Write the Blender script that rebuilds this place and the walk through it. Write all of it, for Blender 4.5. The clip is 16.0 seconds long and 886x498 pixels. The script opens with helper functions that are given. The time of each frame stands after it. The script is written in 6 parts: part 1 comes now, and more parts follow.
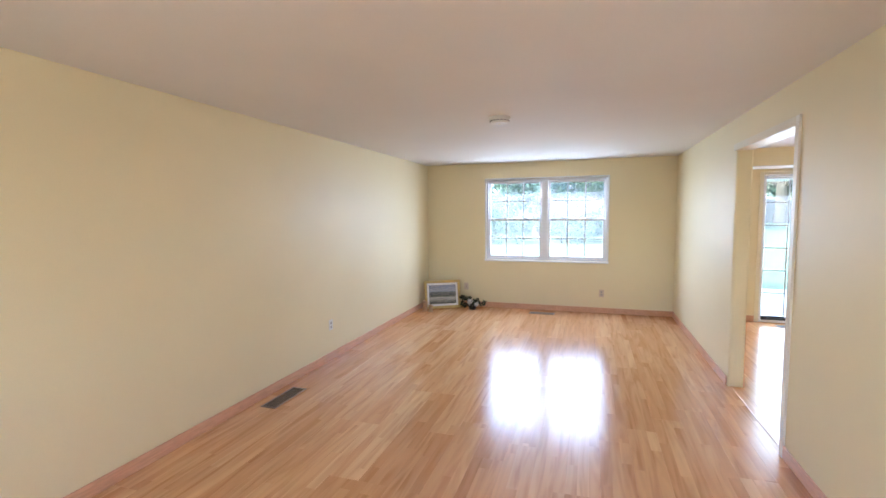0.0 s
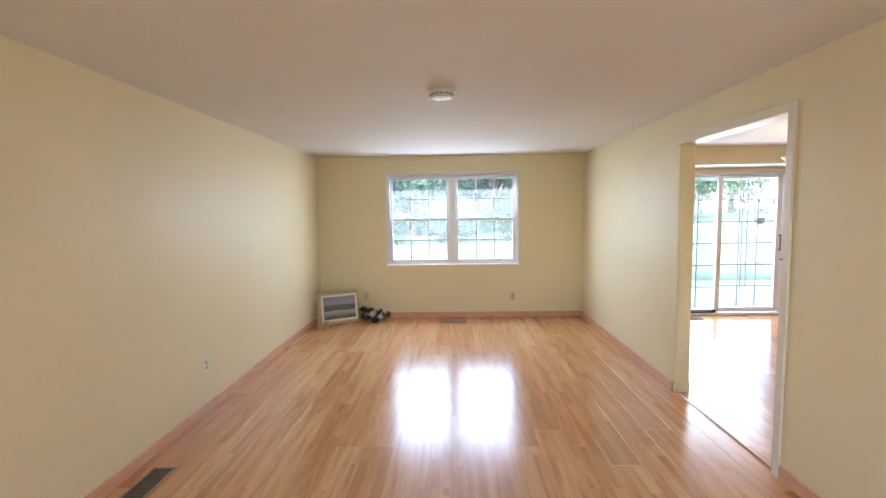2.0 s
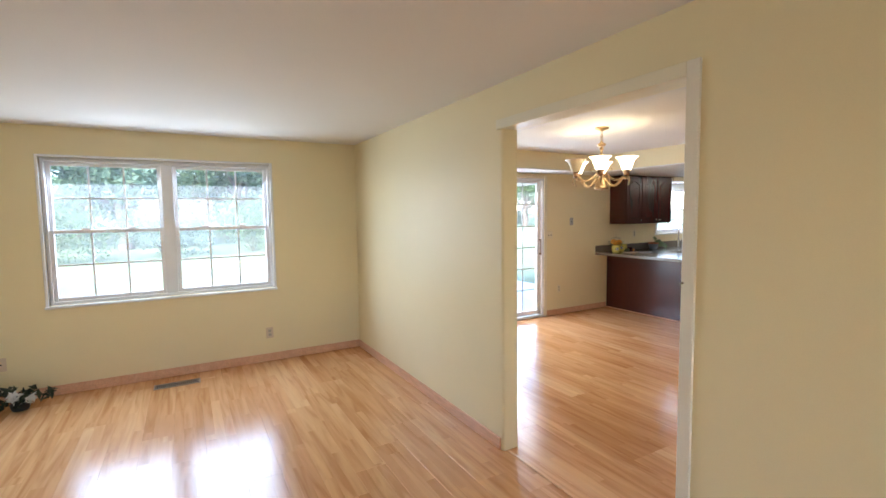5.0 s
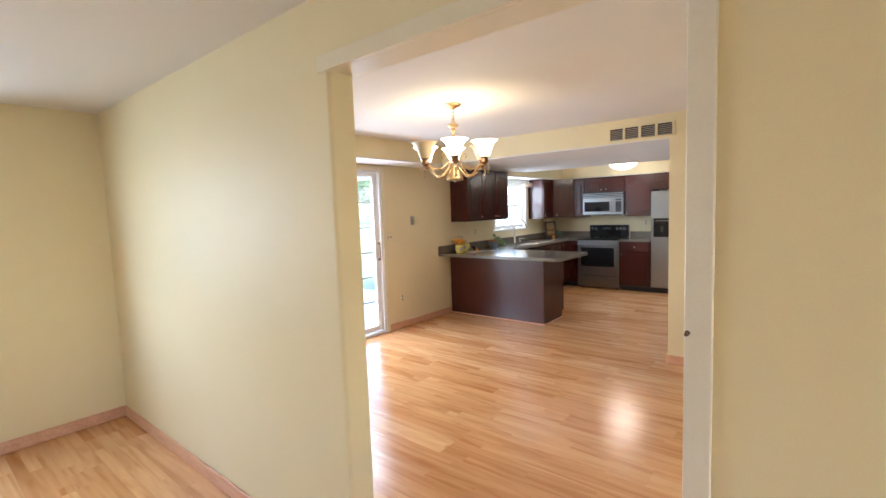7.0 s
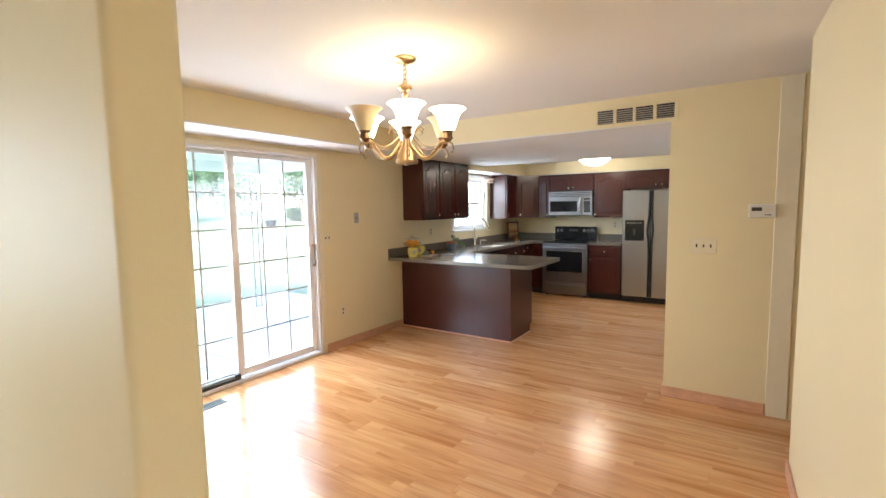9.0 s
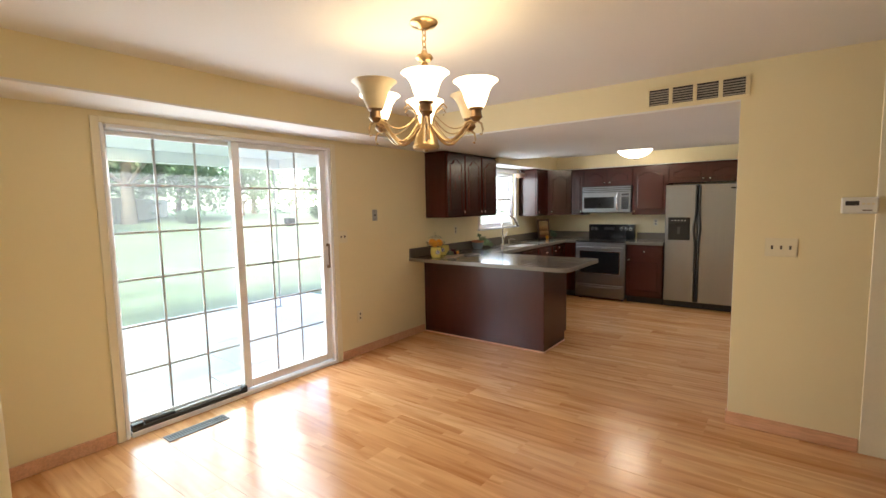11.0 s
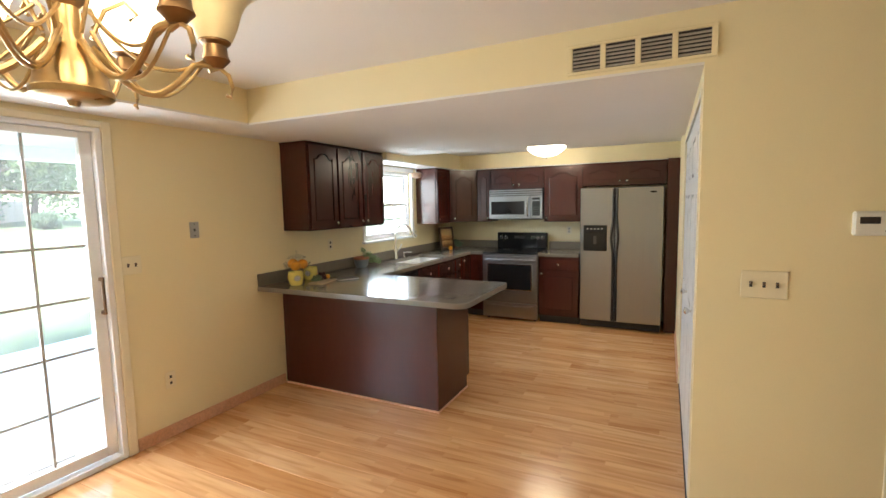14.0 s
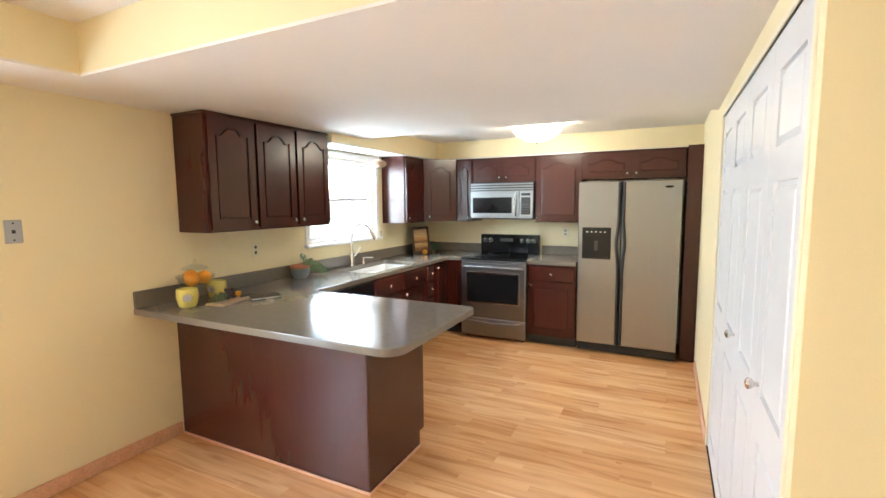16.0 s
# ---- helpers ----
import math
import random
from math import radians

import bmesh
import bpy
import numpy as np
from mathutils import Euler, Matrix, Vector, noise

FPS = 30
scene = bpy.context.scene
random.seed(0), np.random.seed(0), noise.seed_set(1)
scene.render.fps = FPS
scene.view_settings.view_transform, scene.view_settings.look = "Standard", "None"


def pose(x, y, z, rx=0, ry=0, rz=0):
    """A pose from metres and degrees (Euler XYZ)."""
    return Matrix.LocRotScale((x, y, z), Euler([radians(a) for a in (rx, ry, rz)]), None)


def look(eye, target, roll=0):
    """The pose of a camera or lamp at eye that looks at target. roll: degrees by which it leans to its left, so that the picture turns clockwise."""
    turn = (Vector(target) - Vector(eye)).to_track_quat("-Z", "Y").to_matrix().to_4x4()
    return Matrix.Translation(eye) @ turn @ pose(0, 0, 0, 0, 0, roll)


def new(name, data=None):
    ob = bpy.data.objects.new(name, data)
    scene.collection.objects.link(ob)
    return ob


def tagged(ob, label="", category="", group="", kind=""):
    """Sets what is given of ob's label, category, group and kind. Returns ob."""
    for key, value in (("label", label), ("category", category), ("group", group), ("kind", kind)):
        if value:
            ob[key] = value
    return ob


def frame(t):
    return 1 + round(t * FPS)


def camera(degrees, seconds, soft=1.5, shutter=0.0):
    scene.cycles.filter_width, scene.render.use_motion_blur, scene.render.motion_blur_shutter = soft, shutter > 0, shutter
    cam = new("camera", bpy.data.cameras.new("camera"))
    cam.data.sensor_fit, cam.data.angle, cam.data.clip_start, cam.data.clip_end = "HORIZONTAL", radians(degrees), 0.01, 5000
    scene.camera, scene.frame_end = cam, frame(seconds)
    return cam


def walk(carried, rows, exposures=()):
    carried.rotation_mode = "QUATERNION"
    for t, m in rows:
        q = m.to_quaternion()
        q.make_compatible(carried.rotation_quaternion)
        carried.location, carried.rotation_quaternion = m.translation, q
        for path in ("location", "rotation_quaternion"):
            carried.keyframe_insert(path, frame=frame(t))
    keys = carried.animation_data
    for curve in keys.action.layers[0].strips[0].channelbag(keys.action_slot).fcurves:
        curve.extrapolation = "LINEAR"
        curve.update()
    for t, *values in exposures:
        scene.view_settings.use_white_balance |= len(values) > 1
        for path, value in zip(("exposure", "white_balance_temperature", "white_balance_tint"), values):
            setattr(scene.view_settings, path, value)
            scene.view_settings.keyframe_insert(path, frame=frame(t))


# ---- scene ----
cam = camera(88.5, 16.0)
PATH = [
    (0, (0.304, -0.182, 1.576), (-0.308, 1.715, 1.417), -0.5),
    (0.5, (0.106, -0.028, 1.578), (-0.351, 1.911, 1.402), -0.6),
    (1, (-0.083, 0.139, 1.552), (-0.366, 2.111, 1.374), -0.7),
    (1.5, (-0.239, 0.358, 1.562), (-0.392, 2.344, 1.385), -0.7),
    (2, (-0.361, 0.566, 1.569), (-0.409, 2.558, 1.404), -0.8),
    (2.5, (-0.464, 0.79, 1.564), (-0.428, 2.784, 1.417), -0.9),
    (3, (-0.507, 1.014, 1.567), (-0.361, 3.004, 1.43), -1.2),
    (3.5, (-0.483, 1.258, 1.574), (-0.169, 3.228, 1.438), -1.7),
    (4, (-0.431, 1.493, 1.561), (0.08, 3.422, 1.42), -1.8),
    (4.5, (-0.34, 1.765, 1.548), (0.409, 3.615, 1.405), -1.3),
    (5, (-0.244, 2.056, 1.564), (0.737, 3.792, 1.41), -0.8),
    (7.5, (0.606, 3.132, 1.558), (2.232, 4.283, 1.377), -2.1),
    (8, (0.803, 3.29, 1.564), (2.485, 4.357, 1.377), -1.6),
    (8.5, (1.007, 3.416, 1.547), (2.692, 4.476, 1.358), -1.3),
    (9, (1.18, 3.529, 1.53), (2.839, 4.629, 1.345), -0.9),
    (9.5, (1.308, 3.614, 1.506), (2.934, 4.765, 1.331), -0.5),
    (12, (1.812, 3.882, 1.531), (3.403, 5.077, 1.336), -1.2),
    (12.5, (2.034, 3.945, 1.556), (3.668, 5.082, 1.362), -1.6),
    (13, (2.272, 4.006, 1.571), (3.958, 5.066, 1.381), -1.7),
    (13.5, (2.529, 4.071, 1.563), (4.266, 5.044, 1.366), -1.5),
    (14, (2.797, 4.147, 1.569), (4.582, 5.026, 1.374), -1.1),
    (14.5, (3.061, 4.195, 1.56), (4.874, 5.018, 1.369), -0.8),
    (15, (3.329, 4.232, 1.561), (5.148, 5.039, 1.365), -0.5),
    (15.5, (3.613, 4.28, 1.566), (5.419, 5.112, 1.351), -0.3),
    (16, (3.874, 4.287, 1.551), (5.656, 5.172, 1.343), -0.5),
]
EXPOSURES = [(0, 3.58, 5350, 15), (2, 3.37, 5750, 14), (4, 3.18, 5850, 12), (5.2, 3.38, 5850, 11), (8, 3.66, 5780, 12), (9.5, 3.52, 6250, 10), (12, 3.08, 6700, 12),
             (13, 3.14, 6650, 11), (14.5, 3.8, 6450, 5), (16, 4.33, 6150, 6)]
walk(cam, [(t, look(eye, target, roll)) for t, eye, target, roll in PATH], EXPOSURES)

# ---- light and exposure ----
world = bpy.data.worlds.new("world")
scene.world = world
world.use_nodes = True
wn = world.node_tree
sky = wn.nodes.new("ShaderNodeTexSky")
sky.sky_type, sky.sun_disc = "NISHITA", False
sky.sun_elevation, sky.sun_rotation = radians(40), radians(233)
sky.air_density, sky.dust_density = 1.0, 1.2
wn.links.new(sky.outputs[0], wn.nodes["Background"].inputs[0])
wn.nodes["Background"].inputs[1].default_value = 0.15
sun = new("sun", bpy.data.lights.new("sun", "SUN"))
sun.data.energy, sun.data.angle, sun.data.color = 2.2, radians(24), (1.0, 0.97, 0.92)
sun.matrix_basis = look((0, 0, 0), (0.8, 0.6, -0.84))


def area(name, m, sx, sy, power, colour):
    lamp = new(name, bpy.data.lights.new(name, "AREA"))
    lamp.data.shape, lamp.data.size, lamp.data.size_y = "RECTANGLE", sx, sy
    lamp.data.energy, lamp.data.color = power, colour
    lamp.matrix_basis = m
    return lamp


def bulb(name, at, power, radius, colour):
    lamp = new(name, bpy.data.lights.new(name, "POINT"))
    lamp.data.energy, lamp.data.shadow_soft_size, lamp.data.color = power, radius, colour
    lamp.matrix_basis = pose(*at)
    return lamp


DAY = (0.90, 0.92, 1.0)
DAYL = (0.82, 0.91, 1.0)
WARM = (1.0, 0.70, 0.40)
YN = 7.2     # inner face of the garden wall
CEIL = 2.37
DROP = 2.135
CHAND, KITCHEN = 0.016, 0.52
area("window_daylight", pose(-0.38, YN + 0.33, 1.45, -62, 0, 0), 1.8, 1.25, 6.8, DAYL)
area("slider_daylight", pose(3.45, YN + 0.5, 1.08, -60, 0, 0), 1.75, 1.9, 9.2, DAY)
area("kitchen_daylight", pose(7.55, YN + 0.28, 1.6, -62, 0, 0), 0.95, 0.85, 5.0, DAYL)
area("front_daylight", pose(-0.4, -1.92, 1.45, 90, 0, 0), 1.8, 1.2, 1.9, DAYL)


# ---- materials ----
def material(name):
    m = bpy.data.materials.new(name)
    m.use_nodes = True
    nt = m.node_tree
    return m, nt, nt.nodes["Principled BSDF"]


def add(nt, kind, **values):
    n = nt.nodes.new("ShaderNode" + kind)
    for k, v in values.items():
        n.inputs[k.replace("_", " ")].default_value = v
    return n


def ramp(nt, source, stops):
    r = nt.nodes.new("ShaderNodeValToRGB")
    nt.links.new(source, r.inputs[0])
    el = r.color_ramp.elements
    while len(el) < len(stops):
        el.new(0.5)
    for e, (p, c) in zip(el, stops):
        e.position, e.color = p, (*c, 1)
    return r.outputs[0]


def mixed(nt, blend, fac, a, b):
    m = nt.nodes.new("ShaderNodeMix")
    m.data_type, m.blend_type = "RGBA", blend
    for sock, v in ((m.inputs[0], fac), (m.inputs[6], a), (m.inputs[7], b)):
        if isinstance(v, bpy.types.NodeSocket):
            nt.links.new(v, sock)
        elif isinstance(v, tuple):
            sock.default_value = (*v, 1)
        else:
            sock.default_value = v
    return m.outputs[2]


def coords(nt, scale=(1, 1, 1), which="Object", rot=(0, 0, 0)):
    tc = nt.nodes.new("ShaderNodeTexCoord")
    mp = nt.nodes.new("ShaderNodeMapping")
    mp.inputs["Scale"].default_value = scale
    mp.inputs["Rotation"].default_value = rot
    nt.links.new(tc.outputs[which], mp.inputs[0])
    return mp.outputs[0]


def bumped(nt, b, height, strength, distance):
    bp = add(nt, "Bump", Strength=strength, Distance=distance)
    nt.links.new(height, bp.inputs["Height"])
    nt.links.new(bp.outputs[0], b.inputs["Normal"])


def surface(name, colour, rough=0.5, metal=0.0, vary=0.06, scale=3.0, fine=120.0, bump=0.05, depth=0.002, spec=0.5, coat=0.0):
    """A plain surface with broad unevenness of tone, fine grain and a little relief."""
    m, nt, b = material(name)
    big = add(nt, "TexNoise", Scale=scale, Detail=5.0)
    small = add(nt, "TexNoise", Scale=fine, Detail=3.0)
    v = coords(nt)
    nt.links.new(v, big.inputs["Vector"])
    nt.links.new(v, small.inputs["Vector"])
    lo, hi = tuple(c * (1 - vary) for c in colour), tuple(min(1, c * (1 + vary)) for c in colour)
    tone = ramp(nt, big.outputs[0], [(0.3, lo), (0.7, hi)])
    grain = ramp(nt, small.outputs[0], [(0.3, (0.97,) * 3), (0.7, (1.0,) * 3)])
    nt.links.new(mixed(nt, "MULTIPLY", 1.0, tone, grain), b.inputs["Base Color"])
    rr = nt.nodes.new("ShaderNodeMapRange")
    rr.inputs[3].default_value, rr.inputs[4].default_value = max(0.02, rough - 0.07), min(1, rough + 0.07)
    nt.links.new(big.outputs[0], rr.inputs[0])
    nt.links.new(rr.outputs[0], b.inputs["Roughness"])
    b.inputs["Metallic"].default_value = metal
    b.inputs["Specular IOR Level"].default_value = spec
    b.inputs["Coat Weight"].default_value = coat
    if bump:
        bumped(nt, b, small.outputs[0], bump, depth)
    return m


def brushed(name, colour, rough):
    """Steel with fine upright brush marks."""
    m, nt, b = material(name)
    marks = add(nt, "TexNoise", Scale=1.0, Detail=4.0, Roughness=0.7)
    nt.links.new(coords(nt, (420, 420, 1.5)), marks.inputs["Vector"])
    nt.links.new(ramp(nt, marks.outputs[0], [(0.3, tuple(c * 0.93 for c in colour)), (0.7, tuple(c * 1.05 for c in colour))]), b.inputs["Base Color"])
    rr = nt.nodes.new("ShaderNodeMapRange")
    rr.inputs[3].default_value, rr.inputs[4].default_value = rough - 0.03, rough + 0.03
    nt.links.new(marks.outputs[0], rr.inputs[0])
    nt.links.new(rr.outputs[0], b.inputs["Roughness"])
    b.inputs["Metallic"].default_value = 1.0
    return m


def wood(name, dark, light, rough, along="y", stretch=14.0, coat=0.0, vary_objects=0.0, scale=1.0, relief=0.06, streak=0.86):
    m, nt, b = material(name)
    s = {"x": (1, stretch, stretch), "y": (stretch, 1, stretch), "z": (stretch, stretch, 1)}[along]
    v = coords(nt, tuple(a * scale for a in s))
    g = add(nt, "TexNoise", Scale=1.6, Detail=7.0, Roughness=0.62, Distortion=0.7)
    f = add(nt, "TexNoise", Scale=9.0, Detail=4.0)
    info = nt.nodes.new("ShaderNodeObjectInfo")
    shift = nt.nodes.new("ShaderNodeVectorMath")
    shift.operation = "MULTIPLY_ADD"
    nt.links.new(info.outputs["Random"], shift.inputs[0])
    shift.inputs[1].default_value = (37, 19, 53)
    nt.links.new(v, shift.inputs[2])
    for t in (g, f):
        nt.links.new(shift.outputs[0], t.inputs["Vector"])
    tone = ramp(nt, g.outputs[0], [(0.32, dark), (0.68, light)])
    fine = ramp(nt, f.outputs[0], [(0.35, (streak,) * 3), (0.6, (1.0,) * 3)])
    c = mixed(nt, "MULTIPLY", 1.0, tone, fine)
    if vary_objects:
        spread = ramp(nt, info.outputs["Random"], [(0, (1 - vary_objects,) * 3), (1, (1.0,) * 3)])
        c = mixed(nt, "MULTIPLY", 1.0, c, spread)
    nt.links.new(c, b.inputs["Base Color"])
    b.inputs["Roughness"].default_value = rough
    b.inputs["Coat Weight"].default_value = coat
    b.inputs["Coat Roughness"].default_value = 0.12
    bumped(nt, b, f.outputs[0], relief, 0.001)
    return m


def floor_wood(name):
    """Glossy laminate: each plank shows three narrow strips of differing tone, staggered along its length."""
    m, nt, b = material(name)
    tc = nt.nodes.new("ShaderNodeTexCoord")
    info = nt.nodes.new("ShaderNodeObjectInfo")
    sep = nt.nodes.new("ShaderNodeSeparateXYZ")
    nt.links.new(tc.outputs["Object"], sep.inputs[0])

    def calc(op, a, c, d=None):
        n = nt.nodes.new("ShaderNodeMath")
        n.operation = op
        for i, v in enumerate((a, c, d)):
            if v is None:
                continue
            if isinstance(v, bpy.types.NodeSocket):
                nt.links.new(v, n.inputs[i])
            else:
                n.inputs[i].default_value = v
        return n.outputs[0]

    row = calc("FLOOR", calc("MULTIPLY_ADD", sep.outputs[0], 1 / 0.065, 50.5), 0)
    rnd = info.outputs["Random"]
    slip = calc("FRACT", calc("MULTIPLY_ADD", row, 0.37, calc("MULTIPLY", rnd, 7.3)), 0)
    along = calc("ADD", calc("DIVIDE", sep.outputs[1], 1.05), slip)
    cell = calc("FLOOR", calc("ADD", along, 40.0), 0)
    mix = nt.nodes.new("ShaderNodeCombineXYZ")
    nt.links.new(row, mix.inputs[0])
    nt.links.new(cell, mix.inputs[1])
    nt.links.new(calc("MULTIPLY", rnd, 91.0), mix.inputs[2])
    white = nt.nodes.new("ShaderNodeTexWhiteNoise")
    white.noise_dimensions = "3D"
    nt.links.new(mix.outputs[0], white.inputs["Vector"])
    v = nt.nodes.new("ShaderNodeVectorMath")
    v.operation = "MULTIPLY_ADD"
    nt.links.new(tc.outputs["Object"], v.inputs[0])
    v.inputs[1].default_value = (7.5, 0.6, 1)
    nt.links.new(white.outputs["Color"], v.inputs[2])
    v2 = nt.nodes.new("ShaderNodeVectorMath")
    v2.operation = "MULTIPLY_ADD"
    nt.links.new(white.outputs["Color"], v2.inputs[0])
    v2.inputs[1].default_value = (40, 40, 40)
    nt.links.new(v.outputs[0], v2.inputs[2])
    g = add(nt, "TexNoise", Scale=1.5, Detail=2.5, Roughness=0.45, Distortion=1.8)
    nt.links.new(v2.outputs[0], g.inputs["Vector"])
    f = add(nt, "TexNoise", Scale=6.0, Detail=3.0)
    nt.links.new(v2.outputs[0], f.inputs["Vector"])
    tone = calc("MULTIPLY_ADD", white.outputs["Value"], 0.34, calc("MULTIPLY", rnd, 0.66))
    strip = ramp(nt, tone, [(0.12, (0.62, 0.305, 0.122)), (0.5, (0.73, 0.40, 0.18)), (0.88, (0.80, 0.48, 0.245))])
    grain = ramp(nt, g.outputs[0], [(0.30, (0.78, 0.66, 0.55)), (0.44, (0.92, 0.87, 0.82)), (0.55, (1.0, 0.99, 0.98)), (0.72, (1.08, 1.09, 1.10))])
    fine = ramp(nt, f.outputs[0], [(0.35, (0.965, 0.955, 0.945)), (0.6, (1, 1, 1))])
    c = mixed(nt, "MULTIPLY", 1.0, mixed(nt, "MULTIPLY", 1.0, strip, grain), fine)
    nt.links.new(c, b.inputs["Base Color"])
    b.inputs["Roughness"].default_value = 0.24
    b.inputs["Specular IOR Level"].default_value = 1.0
    rr = nt.nodes.new("ShaderNodeMapRange")
    rr.inputs[3].default_value, rr.inputs[4].default_value = 0.185, 0.22
    nt.links.new(g.outputs[0], rr.inputs[0])
    nt.links.new(rr.outputs[0], b.inputs["Roughness"])
    bumped(nt, b, f.outputs[0], 0.025, 0.001)
    return m


def glass(name, tint=(1, 1, 1), ior=1.45, rough=0.0, veil=0.0):
    m, nt, b = material(name)
    nt.nodes.remove(b)
    t = nt.nodes.new("ShaderNodeBsdfTransparent")
    t.inputs[0].default_value = (*tint, 1)
    g = nt.nodes.new("ShaderNodeBsdfGlossy")
    g.inputs["Roughness"].default_value = rough
    lw = add(nt, "LayerWeight", Blend=0.5)
    power = nt.nodes.new("ShaderNodeMath")
    power.operation = "POWER"
    nt.links.new(lw.outputs["Facing"], power.inputs[0])
    power.inputs[1].default_value = 4.0
    fr = nt.nodes.new("ShaderNodeMath")
    fr.operation = "MULTIPLY_ADD"
    nt.links.new(power.outputs[0], fr.inputs[0])
    fr.inputs[1].default_value, fr.inputs[2].default_value = 0.6, ((ior - 1) / (ior + 1)) ** 2
    mx = nt.nodes.new("ShaderNodeMixShader")
    nt.links.new(fr.outputs[0], mx.inputs[0])
    nt.links.new(t.outputs[0], mx.inputs[1])
    nt.links.new(g.outputs[0], mx.inputs[2])
    last = mx
    # patchy white film that puts camera glare and haze into the pane
    if veil:
        glare_veil = nt.nodes.new("ShaderNodeBsdfTranslucent")
        glare_veil.inputs[0].default_value = (0.85, 0.86, 0.88, 1)
        patches = add(nt, "TexNoise", Scale=5.0, Detail=4.0)
        nt.links.new(coords(nt), patches.inputs["Vector"])
        amount = nt.nodes.new("ShaderNodeMapRange")
        amount.inputs[3].default_value, amount.inputs[4].default_value = veil * 0.6, veil * 1.4
        nt.links.new(patches.outputs[0], amount.inputs[0])
        last = nt.nodes.new("ShaderNodeMixShader")
        nt.links.new(amount.outputs[0], last.inputs[0])
        nt.links.new(mx.outputs[0], last.inputs[1])
        nt.links.new(glare_veil.outputs[0], last.inputs[2])
    nt.links.new(last.outputs[0], nt.nodes["Material Output"].inputs[0])
    return m


def glowing(name, colour, strength, base=(0.9, 0.88, 0.82)):
    m, nt, b = material(name)
    b.inputs["Base Color"].default_value = (*base, 1)
    b.inputs["Roughness"].default_value = 0.35
    n = add(nt, "TexNoise", Scale=14.0, Detail=3.0)
    nt.links.new(ramp(nt, n.outputs[0], [(0.3, tuple(c * 0.85 for c in colour)), (0.7, colour)]), b.inputs["Emission Color"])
    b.inputs["Emission Strength"].default_value = strength
    return m


PAINT = surface("cream_wall_paint", (0.82, 0.715, 0.455), 0.5, vary=0.025, scale=1.2, fine=240, bump=0.05, depth=0.001, spec=0.45)
CEILING = surface("ceiling_paint", (0.78, 0.755, 0.72), 0.8, vary=0.025, scale=0.9, fine=160, bump=0.15, depth=0.002, spec=0.2)
TRIM = surface("cream_trim_paint", (0.82, 0.75, 0.57), 0.38, vary=0.03, scale=4, bump=0.03)
CASING = surface("off_white_trim_paint", (0.81, 0.765, 0.65), 0.38, vary=0.03, scale=4, bump=0.03)
WHITE = surface("white_paint", (0.82, 0.82, 0.82), 0.35, vary=0.03, scale=5, bump=0.03)
VINYL = surface("white_vinyl", (0.83, 0.83, 0.84), 0.32, vary=0.03, scale=6, bump=0.02)
BASE = wood("pinkish_beech_moulding", (0.68, 0.36, 0.21), (0.76, 0.44, 0.275), 0.4, "y", 9)
FLOOR = floor_wood("glossy_laminate")
CHERRY = wood("dark_cherry", (0.054, 0.0104, 0.0073), (0.065, 0.0127, 0.0087), 0.27, "z", 5, coat=0.07, relief=0.012, streak=0.95)
STEEL = brushed("brushed_steel", (0.325, 0.335, 0.35), 0.30)
CHROME = surface("polished_nickel", (0.75, 0.74, 0.72), 0.14, 1.0, vary=0.03, bump=0)
BRASS = surface("antique_brass", (0.52, 0.38, 0.21), 0.30, 1.0, vary=0.18, scale=25, bump=0.03)
BRONZE = surface("dark_bronze", (0.24, 0.155, 0.09), 0.34, 1.0, vary=0.15, scale=25, bump=0.03)
BLACK = surface("black_enamel", (0.010, 0.010, 0.011), 0.16, vary=0.1, bump=0, spec=0.35)
BLACKP = surface("black_plastic", (0.02, 0.02, 0.021), 0.45, vary=0.1, bump=0.02)
STONE = surface("grey_solid_surface", (0.19, 0.165, 0.135), 0.16, vary=0.045, scale=30, fine=420, bump=0.0)
# grey instead of vinyl white: the bars' backlit shade is in the colour
GRILLE = surface("backlit_grey_bars", (0.50, 0.51, 0.51), 0.45, vary=0.05, bump=0)
GLASS = glass("picture_glass")
# these three panes carry the painted glare, strongest in the windows
PANE = glass("veiled_window_glass", veil=0.035)
DOORPANE = glass("patio_door_glass", veil=0.022)
SCREENED = glass("screened_door_glass", (0.82, 0.88, 0.84), veil=0.03)
DOORWHITE = surface("satin_door_paint", (0.70, 0.71, 0.73), 0.35, vary=0.03, scale=5, bump=0.03)
DARKWOOD = surface("dark_walnut", (0.045, 0.022, 0.013), 0.4, vary=0.2, scale=20)
PLASTIC = surface("white_plastic", (0.80, 0.78, 0.72), 0.4, vary=0.02, bump=0)
BEIGE = surface("beige_plate", (0.66, 0.53, 0.40), 0.4, vary=0.02, bump=0)
IVORY = surface("ivory_plate", (0.80, 0.72, 0.52), 0.4, vary=0.02, bump=0)
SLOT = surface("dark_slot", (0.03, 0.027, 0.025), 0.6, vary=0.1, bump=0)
BROWN = surface("brown_painted_metal", (0.16, 0.10, 0.06), 0.4, 0.6, vary=0.1, bump=0.02)
SHADE = glowing("lit_frosted_shade", (1.0, 0.78, 0.47), 0.75)
DOME = glowing("lit_alabaster_bowl", (1.0, 0.86, 0.66), 1.6)


# ---- builders ----
WORLD = {}


